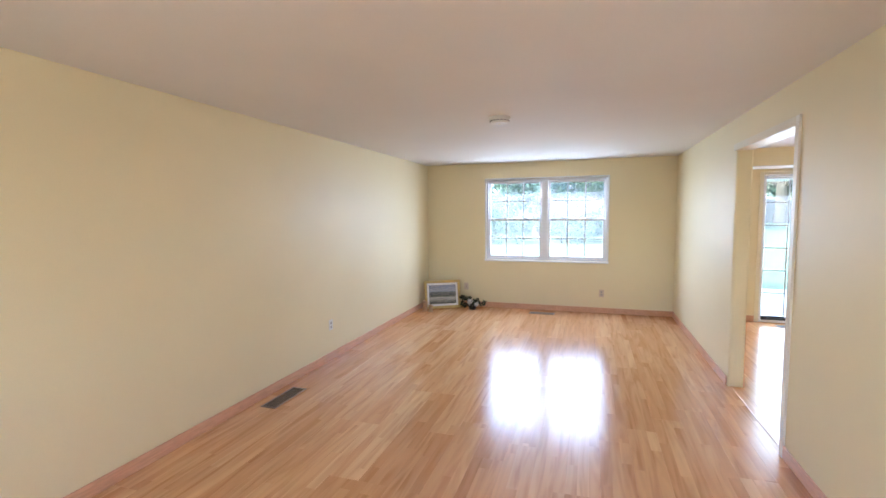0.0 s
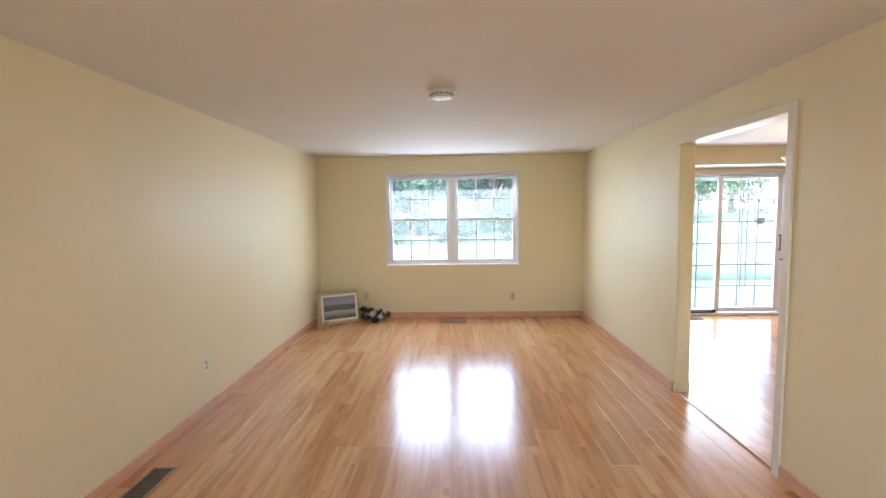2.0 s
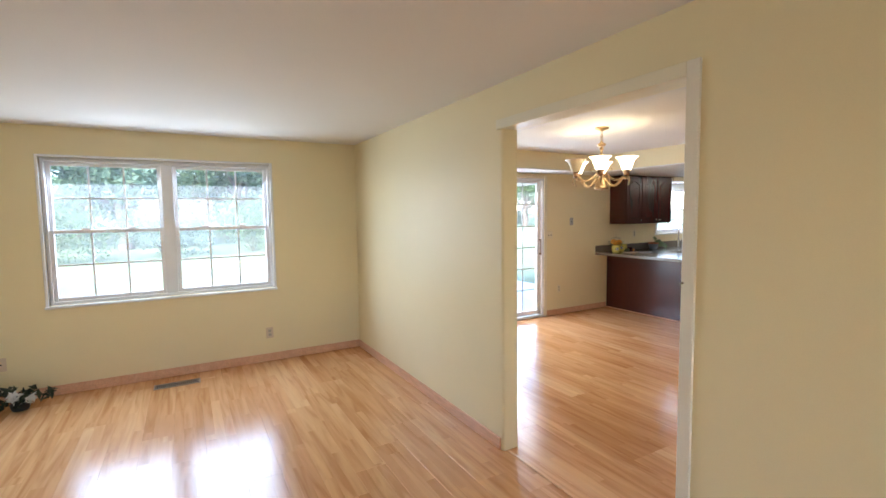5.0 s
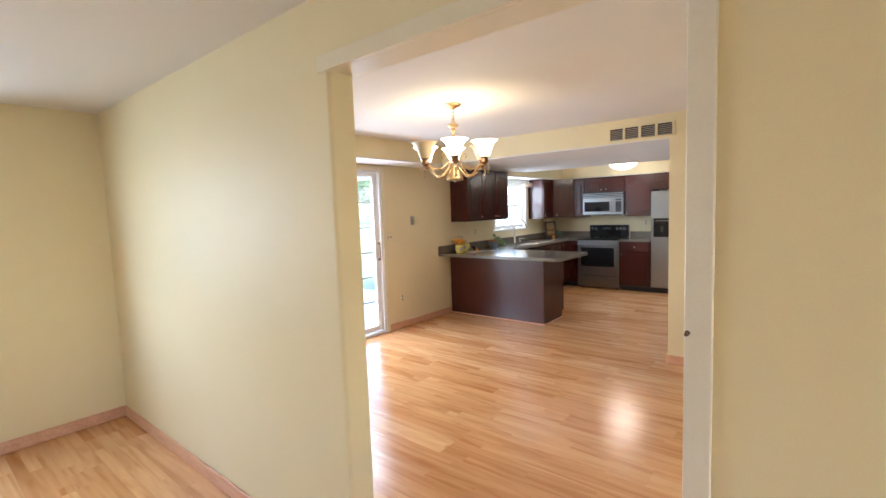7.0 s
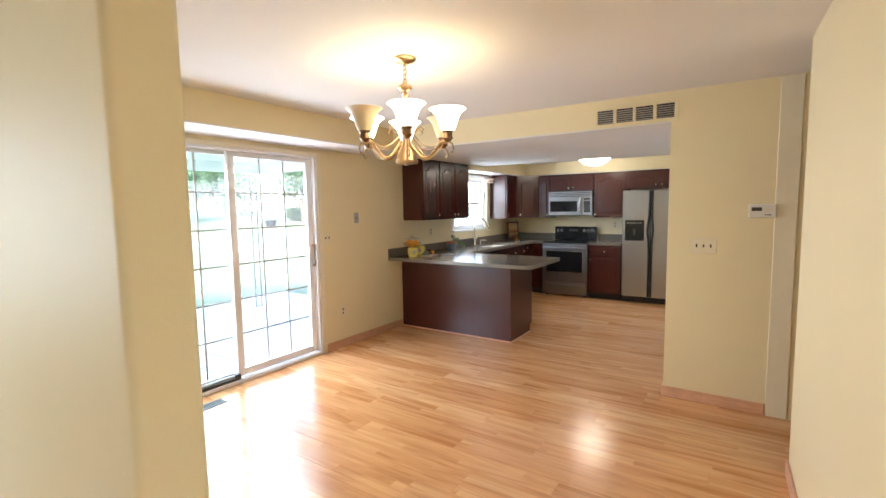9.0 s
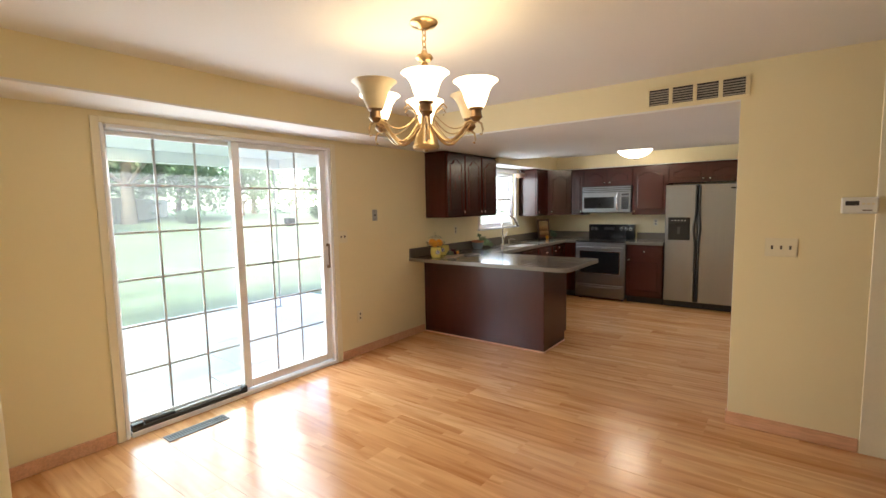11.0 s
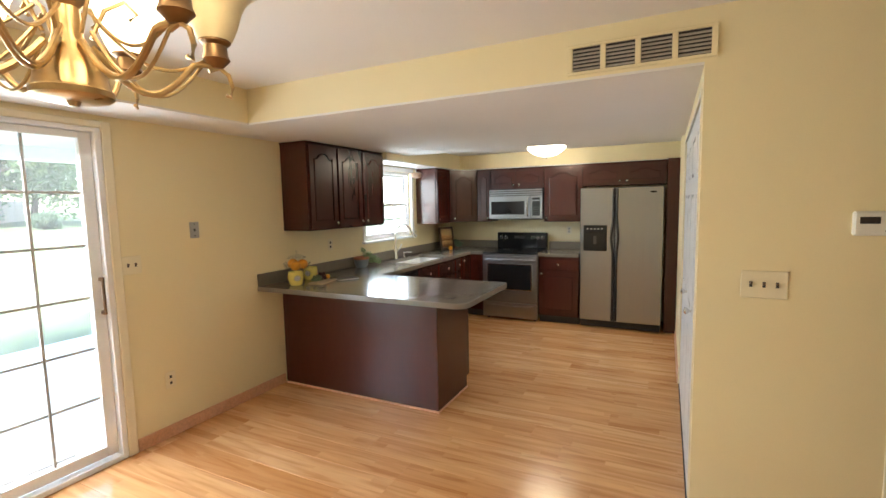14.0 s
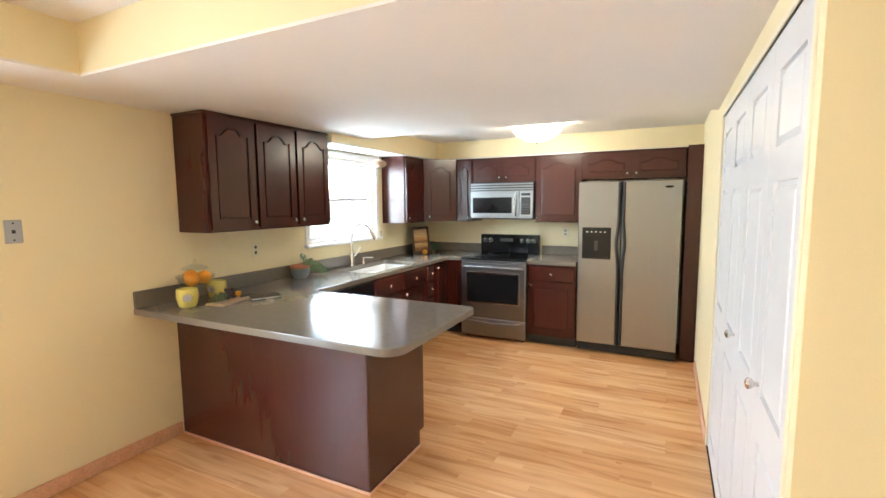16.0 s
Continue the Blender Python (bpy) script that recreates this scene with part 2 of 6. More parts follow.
def box(bm, x0, x1, y0, y1, z0, z1, bevel=0.0, segments=1):
    r = bmesh.ops.create_cube(bm, size=1, matrix=Matrix.Translation(((x0 + x1) / 2, (y0 + y1) / 2, (z0 + z1) / 2))
                              @ Matrix.Diagonal((abs(x1 - x0), abs(y1 - y0), abs(z1 - z0), 1)))
    if bevel:
        edges = list({e for v in r["verts"] for e in v.link_edges})
        bmesh.ops.bevel(bm, geom=edges, offset=bevel, segments=segments, affect="EDGES", profile=0.6)
    return bm


def boxes(*rows, bevel=0.0):
    bm = bmesh.new()
    for r in rows:
        box(bm, *r, bevel=bevel)
    return bm


def lathe(profile, steps=24, m=None):
    """A turned body from (radius, height) pairs."""
    bm = bmesh.new()
    rings = []
    for r, z in profile:
        rings.append([bm.verts.new((r * math.cos(2 * math.pi * i / steps), r * math.sin(2 * math.pi * i / steps), z)) for i in range(steps)])
    for a, b in zip(rings, rings[1:]):
        for i in range(steps):
            bm.faces.new((a[i], a[(i + 1) % steps], b[(i + 1) % steps], b[i]))
    for ring, flip in ((rings[0], True), (rings[-1], False)):
        if (ring[0].co - ring[1].co).length > 1e-4:
            bm.faces.new(ring[::-1] if flip else ring)
    bmesh.ops.remove_doubles(bm, verts=bm.verts, dist=1e-5)
    if m is not None:
        bm.transform(m)
    return bm


def tube(points, radius, steps=10, taper=None):
    """A round bar swept through the points."""
    bm = bmesh.new()
    pts = [Vector(p) for p in points]
    rings, up = [], Vector((0.31, 0.17, 0.93))
    for i, p in enumerate(pts):
        d = (pts[min(i + 1, len(pts) - 1)] - pts[max(i - 1, 0)]).normalized()
        a = d.cross(up)
        a = a.normalized() if a.length > 1e-3 else d.orthogonal().normalized()
        b = d.cross(a)
        r = radius * (taper[i] if taper else 1)
        rings.append([bm.verts.new(p + (a * math.cos(2 * math.pi * k / steps) + b * math.sin(2 * math.pi * k / steps)) * r) for k in range(steps)])
    for p, q in zip(rings, rings[1:]):
        for k in range(steps):
            bm.faces.new((p[k], p[(k + 1) % steps], q[(k + 1) % steps], q[k]))
    bm.faces.new(rings[0][::-1])
    bm.faces.new(rings[-1])
    bmesh.ops.recalc_face_normals(bm, faces=bm.faces)
    return bm


def slab(outline, z0, z1, bevel=0.0, segments=2):
    """A flat plate of any outline, between two heights, with eased edges."""
    bm = bmesh.new()
    low = [bm.verts.new((x, y, z0)) for x, y in outline]
    high = [bm.verts.new((x, y, z1)) for x, y in outline]
    n = len(outline)
    bm.faces.new(low[::-1])
    top = bm.faces.new(high)
    for i in range(n):
        bm.faces.new((low[i], low[(i + 1) % n], high[(i + 1) % n], high[i]))
    bmesh.ops.recalc_face_normals(bm, faces=bm.faces)
    if bevel:
        bmesh.ops.bevel(bm, geom=list(top.edges), offset=bevel, segments=segments, affect="EDGES", profile=0.6)
    return bm


def mesh_of(name, bm, mat, smooth=False):
    me = bpy.data.meshes.new(name)
    bm.to_mesh(me)
    bm.free()
    me.materials.append(mat)
    if smooth:
        me.shade_smooth()
        me.set_sharp_from_angle(angle=radians(38))
    return me


def part(name, bm, mat, parent=None, label="", smooth=False):
    ob = new(name, mesh_of(name, bm, mat, smooth))
    if parent is not None:
        ob.parent = parent
        ob.matrix_parent_inverse = WORLD.get(parent, Matrix.Identity(4)).inverted()
    if label:
        ob["label"] = label
    return ob


def thing(name, label, category, at=(0, 0, 0), group="", kind=""):
    ob = new(name)
    ob.empty_display_size = 0.1
    ob.matrix_basis = Matrix.Translation(at)
    WORLD[ob] = Matrix.Translation(at)
    return tagged(ob, label, category, group, kind)


def setting(name, bm, mat, label, category):
    return tagged(part(name, bm, mat), label, category, kind="structure")


# ---- the large structure ----
XL, XP, XP2 = -2.34, 1.505, 1.63      # living room's outer wall, partition faces
XE, XH = 9.25, 5.07                  # kitchen end wall, header and pier face
YS, YC, YB = 3.18, 4.02, -1.8        # dining south wall, closet wall, wall behind the start
OY0, OY1, OZ = 3.164, 4.378, 2.10    # clear opening in the partition
T = 0.16
WX0, WX1, WZ0, WZ1 = -1.318, 0.562, 0.80, 2.104     # living window
DX0, DX1, DZ1 = 2.585, 4.385, 2.06                  # sliding door
KX0, KX1, KZ0, KZ1 = 7.02, 8.06, 1.17, 1.985        # kitchen window

setting("wall_north", boxes(
    (XL - T, WX0, YN, YN + T, 0, CEIL), (WX0, WX1, YN, YN + T, 0, WZ0), (WX0, WX1, YN, YN + T, WZ1, CEIL), (WX1, DX0, YN, YN + T, 0, CEIL),
    (DX0, DX1, YN, YN + T, DZ1, CEIL), (DX1, KX0, YN, YN + T, 0, CEIL), (KX0, KX1, YN, YN + T, 0, KZ0), (KX0, KX1, YN, YN + T, KZ1, CEIL),
    (KX1, XE + T, YN, YN + T, 0, CEIL)), PAINT, "cream painted garden wall with two windows and a sliding door", "wall")
setting("wall_west", boxes((XL - T, XL, YB - T, YN, 0, CEIL)), PAINT, "long cream painted living room wall", "wall")
setting("wall_back", boxes((XL, -1.3, YB - T, YB, 0, CEIL), (-1.3, 0.5, YB - T, YB, 0, 0.85), (-1.3, 0.5, YB - T, YB, 2.05, CEIL), (0.5, XP2, YB - T, YB, 0, CEIL)),
        PAINT, "plain cream wall with a window opening behind the start", "wall")
partition = boxes((XP, XP2, YB, OY0, 0, CEIL), (XP, XP2, OY0, OY1, OZ, CEIL), (XP, XP2, OY1, YN, OZ, CEIL))
RB = 0.019    # plaster corners of the far jamb are rounded over
corner = [(XP + RB - RB * math.cos(radians(a)), OY1 + RB - RB * math.sin(radians(a))) for a in range(0, 91, 15)]
outline = [*corner, *[(XP + XP2 - x, y) for x, y in corner[::-1]], (XP2, YN), (XP, YN)]
low = [partition.verts.new((x, y, 0)) for x, y in outline]
high = [partition.verts.new((x, y, OZ)) for x, y in outline]
for i in range(len(outline)):
    k = (i + 1) % len(outline)
    partition.faces.new((low[i], low[k], high[k], high[i]))
partition.faces.new(low[::-1])
partition.faces.new(high)
bmesh.ops.recalc_face_normals(partition, faces=partition.faces)
partition = tagged(part("wall_partition", partition, PAINT, smooth=True), "cream painted partition with a cased opening", "wall", kind="structure")
YE = 3.27     # the dining wall runs slightly out of square
south = slab([(XP2, YS - 0.12), (4.26, YS - 0.12), (4.26, YE), (XP2, YS)], 0, CEIL)
setting("wall_dining_south", south, PAINT, "cream painted dining wall that ends at a passage", "wall")
setting("wall_passage", boxes((4.14, 4.26, 1.6, YS - 0.12, 0, CEIL), (4.14, XH, 1.48, 1.6, 0, CEIL)), PAINT,
        "plain cream walls of the short passage", "wall")
BX0, BX1, BZ = 5.14, 7.06, 2.03      # closet door opening
setting("wall_closet", boxes((XH, XH + 0.1, 1.48, YC - 0.1, 0, CEIL), (XH, BX0, YC - 0.1, YC, 0, CEIL), (BX0, BX1, YC - 0.1, YC, BZ, CEIL),
                             (BX1, XE + T, YC - 0.1, YC, 0, CEIL), (XH + 0.1, BX1 + 0.1, 3.3, 3.4, 0, CEIL), (BX1, BX1 + 0.1, 3.4, YC - 0.1, 0, CEIL)), PAINT,
        "cream painted closet pier between dining room and kitchen", "wall")
setting("wall_east", boxes((XE, XE + T, YC, YN, 0, CEIL)), PAINT, "cream painted kitchen end wall", "wall")
setting("ceiling", boxes((XL - T, XE + T, YB - T, YN + T, CEIL, CEIL + 0.15)), CEILING, "matt off-white plaster ceiling", "ceiling")

# dropped boxes: faces painted as the walls, undersides as the ceiling
RX, RY, RX2 = 7.42, 6.86, 8.93       # the raised tray over the kitchen floor
KDROP, TRAY = 2.052, 2.26            # soffits over the cabinets, shallow tray ceiling
SY = 6.73
setting("soffit_face", boxes((XP2, XH, SY, YN, DROP + 0.012, CEIL), (XH, RX, YC, YN, DROP + 0.012, CEIL), (6.965, XE, RY, YN, KDROP + 0.012, DROP), (RX, XE, RY, YN, DROP, CEIL),
                             (RX2, XE, YC, RY, KDROP + 0.012, CEIL)), PAINT, "cream painted faces of the dropped ceiling boxes", "soffit")
setting("soffit_underside", boxes((XP2, XH, SY, YN, DROP, DROP + 0.012), (XH, RX, YC, YN, DROP, DROP + 0.012), (6.965, XE, RY, YN, KDROP, KDROP + 0.012),
                                  (RX2, XE, YC, RY, KDROP, KDROP + 0.012), (RX, RX2, YC, RY, TRAY, TRAY + 0.012)), CEILING, "off-white underside of the dropped ceiling", "soffit")

# ---- trim ----
def casing(name, label, rows, mat=TRIM):
    return setting(name, boxes(*rows, bevel=0.002), mat, label, "trim")


C = 0.046
casing("trim_opening", "cream painted head casing and lining of the wide opening", [
    (XP - 0.014, XP + 0.004, OY0 + 0.0085, OY1 + 0.05, OZ - 0.012, OZ + C), (XP + 0.0042, XP2 + 0.004, OY0 - 0.003, OY1 + 0.003, OZ - 0.012, OZ)])
casing("trim_jamb", "off-white painted side casing of the wide opening", [
    (XP - 0.014, XP + 0.004, OY0 - C, OY0 + 0.008, 0, OZ + C), (XP + 0.0042, XP2 + 0.004, OY0 - 0.003, OY0 + 0.008, 0, OZ - 0.013)], CASING)
casing("trim_passage", "pale painted corner trim beside the passage", [(XH - 0.008, XH + 0.004, 3.23, 3.355, 0, CEIL - 0.004)])
setting("threshold", boxes((XP + 0.02, XP2 - 0.02, OY0 + 0.018, OY1 - 0.018, 0.001, 0.012), bevel=0.005), FLOOR, "low wooden threshold strip across the opening", "threshold")


def skirting(name, label, rows):
    """Square-edged skirting with an eased top, about 85 mm high."""
    return setting(name, boxes(*rows, bevel=0.004), BASE, label, "baseboard")


H, D = 0.086, 0.014
skirting("baseboard_living", "pinkish beech baseboard round the living room", [
    (XL + 0.001, XL + D, YB + D, YN - D, 0.001, H), (XL + 0.001, XP - 0.001, YN - D, YN - 0.001, 0.001, H),
    (XP - D, XP - 0.001, OY1 + RB + 0.004, YN - D, 0.001, H), (XP - D, XP - 0.001, YB + D, OY0 - C - 0.002, 0.001, H), (XL + D, XP - D, YB + 0.001, YB + D, 0.001, H)])
skirting("baseboard_dining", "pinkish beech baseboard round the dining room", [
    (XP2 + 0.001, DX0 - 0.052, YN - D, YN - 0.001, 0.001, H), (DX1 + 0.06, 5.725, YN - D, YN - 0.001, 0.001, H), (XP2 + 0.001, XP2 + D, OY1 + RB + 0.004, YN - D, 0.001, H),
    (XH - D, XH - 0.001, 3.36, YC + D, 0.001, H), (XH, BX0 - 0.02, YC + 0.001, YC + D, 0.001, H),
    (BX1 + 0.02, 8.5, YC + 0.001, YC + D, 0.001, H)])


setting("baseboard_south", slab([(XP2 + 0.03, YS + 0.002), (4.26, YE + 0.001), (4.26, YE + D), (XP2 + 0.03, YS + D + 0.001)], 0.001, H, 0.004), BASE,
        "pinkish beech baseboard along the dining wall", "baseboard")


# ---- windows ----
def sash(parent, name, x0, x1, z0, z1, y, cols, rows, t=0.034, stile=0.032, glass_y=None, grid=0.016, mat=None, head=None):
    """One glazed sash in the plane y, with grille bars and separate panes."""
    mat = mat or VINYL
    head = head or stile
    bars = GRILLE if name.endswith("panel") else mat
    bm = boxes((x0, x0 + stile, y, y + t, z0, z1), (x1 - stile, x1, y, y + t, z0, z1),
               (x0 + stile, x1 - stile, y, y + t, z0, z0 + stile), (x0 + stile, x1 - stile, y, y + t, z1 - head, z1), bevel=0.004)
    s = part(name, bm, mat, parent)
    a0, a1, b0, b1 = x0 + stile, x1 - stile, z0 + stile, z1 - head
    yc = y + t / 2
    for i in range(1, cols):
        x = a0 + (a1 - a0) * i / cols
        part("muntin", boxes((x - grid / 2, x + grid / 2, yc - 0.006, yc + 0.006, b0, b1), bevel=0.002), bars, s)
    for j in range(1, rows):
        z = b0 + (b1 - b0) * j / rows
        part("muntin", boxes((a0, a1, yc - 0.005, yc + 0.005, z - grid / 2, z + grid / 2), bevel=0.002), bars, s)
    for i in range(cols):
        for j in range(rows):
            u0, u1 = a0 + (a1 - a0) * i / cols, a0 + (a1 - a0) * (i + 1) / cols
            v0, v1 = b0 + (b1 - b0) * j / rows, b0 + (b1 - b0) * (j + 1) / rows
            p = part("pane", boxes((u0 + 0.004, u1 - 0.004, yc - 0.002, yc + 0.002, v0 + 0.004, v1 - 0.004)), {"fixed_panel": SCREENED, "sliding_panel": DOORPANE}.get(name, PANE), s)
            p.visible_shadow = False
    return s


def double_hung(root, x0, x1, z0, z1, cols, rows):
    zm = (z0 + z1) / 2
    sash(root, "upper_sash", x0, x1, zm - 0.018, z1, YN + 0.085, cols, rows)
    low = sash(root, "lower_sash", x0, x1, z0, zm + 0.018, YN + 0.046, cols, rows)
    for f in (0.3, 0.7):
        x = x0 + (x1 - x0) * f
        part("sash_lock", boxes((x - 0.03, x + 0.03, YN + 0.04, YN + 0.062, zm + 0.019, zm + 0.034), bevel=0.004), PLASTIC, low)


w1 = thing("window_1", "white vinyl twin double-hung window with grilles", "window", (WX0, YN, WZ0), kind="structure")
fr = 0.028
part("window_frame", boxes((WX0, WX0 + fr, YN + 0.03, YN + 0.14, WZ0, WZ1), (WX1 - fr, WX1, YN + 0.03, YN + 0.14, WZ0, WZ1),
                           (WX0 + fr, WX1 - fr, YN + 0.03, YN + 0.14, WZ0, WZ0 + 0.03), (WX0 + fr, WX1 - fr, YN + 0.03, YN + 0.14, WZ1 - 0.035, WZ1), bevel=0.003), VINYL, w1)
xm = (WX0 + WX1) / 2
part("mullion", boxes((xm - 0.05, xm + 0.05, YN + 0.025, YN + 0.14, WZ0 + 0.03, WZ1 - 0.035), bevel=0.004), VINYL, w1)
part("window_liner", boxes((WX0 - 0.024, WX0, YN - 0.008, YN + 0.03, WZ0 - 0.02, WZ1 + 0.022), (WX1, WX1 + 0.024, YN - 0.008, YN + 0.03, WZ0 - 0.02, WZ1 + 0.022),
                           (WX0, WX1, YN - 0.008, YN + 0.03, WZ1, WZ1 + 0.022), bevel=0.003), WHITE, w1)
part("window_sill", boxes((WX0 - 0.03, WX1 + 0.03, YN - 0.028, YN + 0.03, WZ0 - 0.026, WZ0 - 0.001), bevel=0.006), WHITE, w1)
double_hung(w1, WX0 + fr, xm - 0.05, WZ0 + 0.03, WZ1 - 0.035, 3, 2)
double_hung(w1, xm + 0.05, WX1 - fr, WZ0 + 0.03, WZ1 - 0.035, 3, 2)

w2 = thing("window_2", "white double-hung kitchen window over the sink", "window", (KX0, YN, KZ0), kind="structure")
part("window_frame", boxes((KX0, KX0 + fr, YN + 0.03, YN + 0.14, KZ0, KZ1), (KX1 - fr, KX1, YN + 0.03, YN + 0.14, KZ0, KZ1),
                           (KX0 + fr, KX1 - fr, YN + 0.03, YN + 0.14, KZ0, KZ0 + 0.03), (KX0 + fr, KX1 - fr, YN + 0.03, YN + 0.14, KZ1 - 0.035, KZ1), bevel=0.003), VINYL, w2)
part("window_casing", boxes((KX0 - 0.055, KX0, YN - 0.015, YN - 0.001, KZ0 - 0.02, KZ1 + 0.055), (KX1, KX1 + 0.055, YN - 0.015, YN - 0.001, KZ0 - 0.02, KZ1 + 0.055),
                            (KX0, KX1, YN - 0.015, YN - 0.001, KZ1, KZ1 + 0.055), bevel=0.003), WHITE, w2)
part("window_sill", boxes((KX0 - 0.07, KX1 + 0.07, YN - 0.05, YN + 0.03, KZ0 - 0.028, KZ0 - 0.001), bevel=0.006), WHITE, w2)
double_hung(w2, KX0 + fr, KX1 - fr, KZ0 + 0.03, KZ1 - 0.035, 3, 2)

# the sliding patio door
d1 = thing("door_1", "white vinyl sliding patio door with grilles", "sliding door", (DX0, YN, 0), kind="structure")
part("door_frame", boxes((DX0, DX0 + 0.025, YN - 0.01, YN + 0.15, 0, DZ1), (DX1 - 0.035, DX1, YN - 0.01, YN + 0.15, 0, DZ1),
                         (DX0 + 0.035, DX1 - 0.035, YN - 0.01, YN + 0.15, DZ1 - 0.025, DZ1), bevel=0.004), VINYL, d1)
part("door_casing", boxes((DX0 - 0.048, DX0 - 0.001, YN - 0.016, YN - 0.001, 0, DZ1 + 0.04), (DX1 + 0.001, DX1 + 0.055, YN - 0.016, YN - 0.001, 0, DZ1 + 0.04),
                          (DX0 - 0.001, DX1 + 0.001, YN - 0.016, YN - 0.001, DZ1 + 0.001, DZ1 + 0.04), bevel=0.004), TRIM, d1)
part("sill_track", boxes((DX0 + 0.035, DX1 - 0.035, YN - 0.012, YN + 0.15, 0.001, 0.035), bevel=0.004), VINYL, d1)
DM = 3.48
sash(d1, "fixed_panel", DX0 + 0.026, DM + 0.035, 0.045, DZ1 - 0.027, YN + 0.085, 3, 6, t=0.04, stile=0.036, head=0.03)
inner = sash(d1, "sliding_panel", DM - 0.035, DX1 - 0.036, 0.045, DZ1 - 0.027, YN + 0.03, 3, 6, t=0.045, stile=0.066, head=0.042)
part("pull_handle", boxes((DX1 - 0.066, DX1 - 0.05, YN - 0.012, YN + 0.002, 0.94, 1.17), (DX1 - 0.066, DX1 - 0.05, YN + 0.002, YN + 0.03, 0.94, 0.965),
                          (DX1 - 0.066, DX1 - 0.05, YN + 0.002, YN + 0.03, 1.145, 1.17), bevel=0.004), BROWN, inner, "bronze pull handle")
part("floor_track", boxes((DX0 + 0.04, DM - 0.037, YN - 0.006, YN + 0.03, 0.036, 0.06), (DX0 + 0.04, DX0 + 0.11, YN - 0.006, YN + 0.03, 0.06, 0.085),
                          (DM - 0.08, DM - 0.037, YN - 0.006, YN + 0.03, 0.06, 0.085), bevel=0.003), BLACKP, d1, "black lower track")
sb = thing("security_bar", "aluminium and black security bar lying in the door track", "security bar", (3.0, YN + 0.05, 0.061))
part("bar", tube([(DX0 + 0.3, YN + 0.012, 0.074), (DM - 0.09, YN + 0.012, 0.074)], 0.012), STEEL, sb, smooth=True)
part("grip", tube([(DX0 + 0.12, YN + 0.012, 0.076), (DX0 + 0.31, YN + 0.012, 0.076)], 0.0145), BLACKP, sb, smooth=True)

# bifold closet doors
d2 = thing("door_2", "white six-panel bifold closet doors, closed", "bifold door", (BX0, YC, 0), kind="structure")
part("door_lining", boxes((BX0 - 0.02, BX0, YC - 0.09, YC + 0.006, 0, BZ + 0.02), (BX1, BX1 + 0.02, YC - 0.09, YC + 0.006, 0, BZ + 0.02), (BX0, BX1, YC - 0.09, YC + 0.006, BZ, BZ + 0.02), bevel=0.002), TRIM, d2)
part("head_track", boxes((BX0 + 0.002, BX1 - 0.002, YC - 0.08, YC - 0.045, BZ - 0.018, BZ - 0.001)), WHITE, d2)
lw = (BX1 - BX0 - 0.006) / 4
for i in range(4):
    x0 = BX0 + 0.001 + i * (lw + 0.0015)
    x1 = x0 + lw - 0.002
    y0, y1 = YC - 0.04, YC - 0.006
    s = 0.095
    zs = [(0.12, 0.80), (0.94, 1.60), (1.70, 1.92)]
    rails = [(0.012, 0.12), (0.80, 0.94), (1.60, 1.70), (1.92, BZ - 0.0006)]
    leaf = part("leaf", boxes((x0, x0 + s, y0, y1, 0.012, BZ - 0.0006), (x1 - s, x1, y0, y1, 0.012, BZ - 0.0006),
                              *[(x0 + s, x1 - s, y0, y1, a, b) for a, b in rails], (x0 + s, x1 - s, y0, y1 - 0.012, 0.12, 1.92)), DOORWHITE, d2)
    for a, b in zs:
        bm = bmesh.new()
        box(bm, x0 + s + 0.012, x1 - s - 0.012, y1 - 0.0125, y1 - 0.001, a + 0.012, b - 0.012)
        top = [f for f in bm.faces if f.normal.y > 0.9]
        bmesh.ops.inset_region(bm, faces=top, thickness=0.022, depth=0)
        for v in bm.verts:
            if v.co.y > y1 - 0.003 and not any(v in f.verts for f in top):
                v.co.y -= 0.009
        part("raised_panel", bm, DOORWHITE, leaf)
    if i in (0, 2):
        m = pose(5.545 if i == 0 else 6.14, y1, 0.97, -90, 0, 0)
        part("knob", lathe([(0.008, 0), (0.008, 0.012), (0.017, 0.02), (0.019, 0.028), (0.012, 0.036), (0.0, 0.038)], 16, m), CHROME, leaf, "small nickel knob", True)


# ---- kitchen cabinets ----
def frame_axes(origin, u, w):
    u, w = Vector(u).normalized(), Vector(w).normalized()
    m = Matrix.Identity(4)
    for r in range(3):
        m[r][0], m[r][1], m[r][2], m[r][3] = u[r], (0, 0, 1)[r], w[r], origin[r]
    return m


def arch_line(w, base, rise, n=14):
    """The cathedral curve along the top of a door panel, from one side to the other."""
    pts = []
    for i in range(n + 1):
        f = i / n
        g = min(f, 1 - f) / 0.5
        k = 0 if g < 0.22 else (1 - math.cos(math.pi * min(1, (g - 0.22) / 0.6))) / 2
        pts.append((w * f, base + rise * k))
    return pts


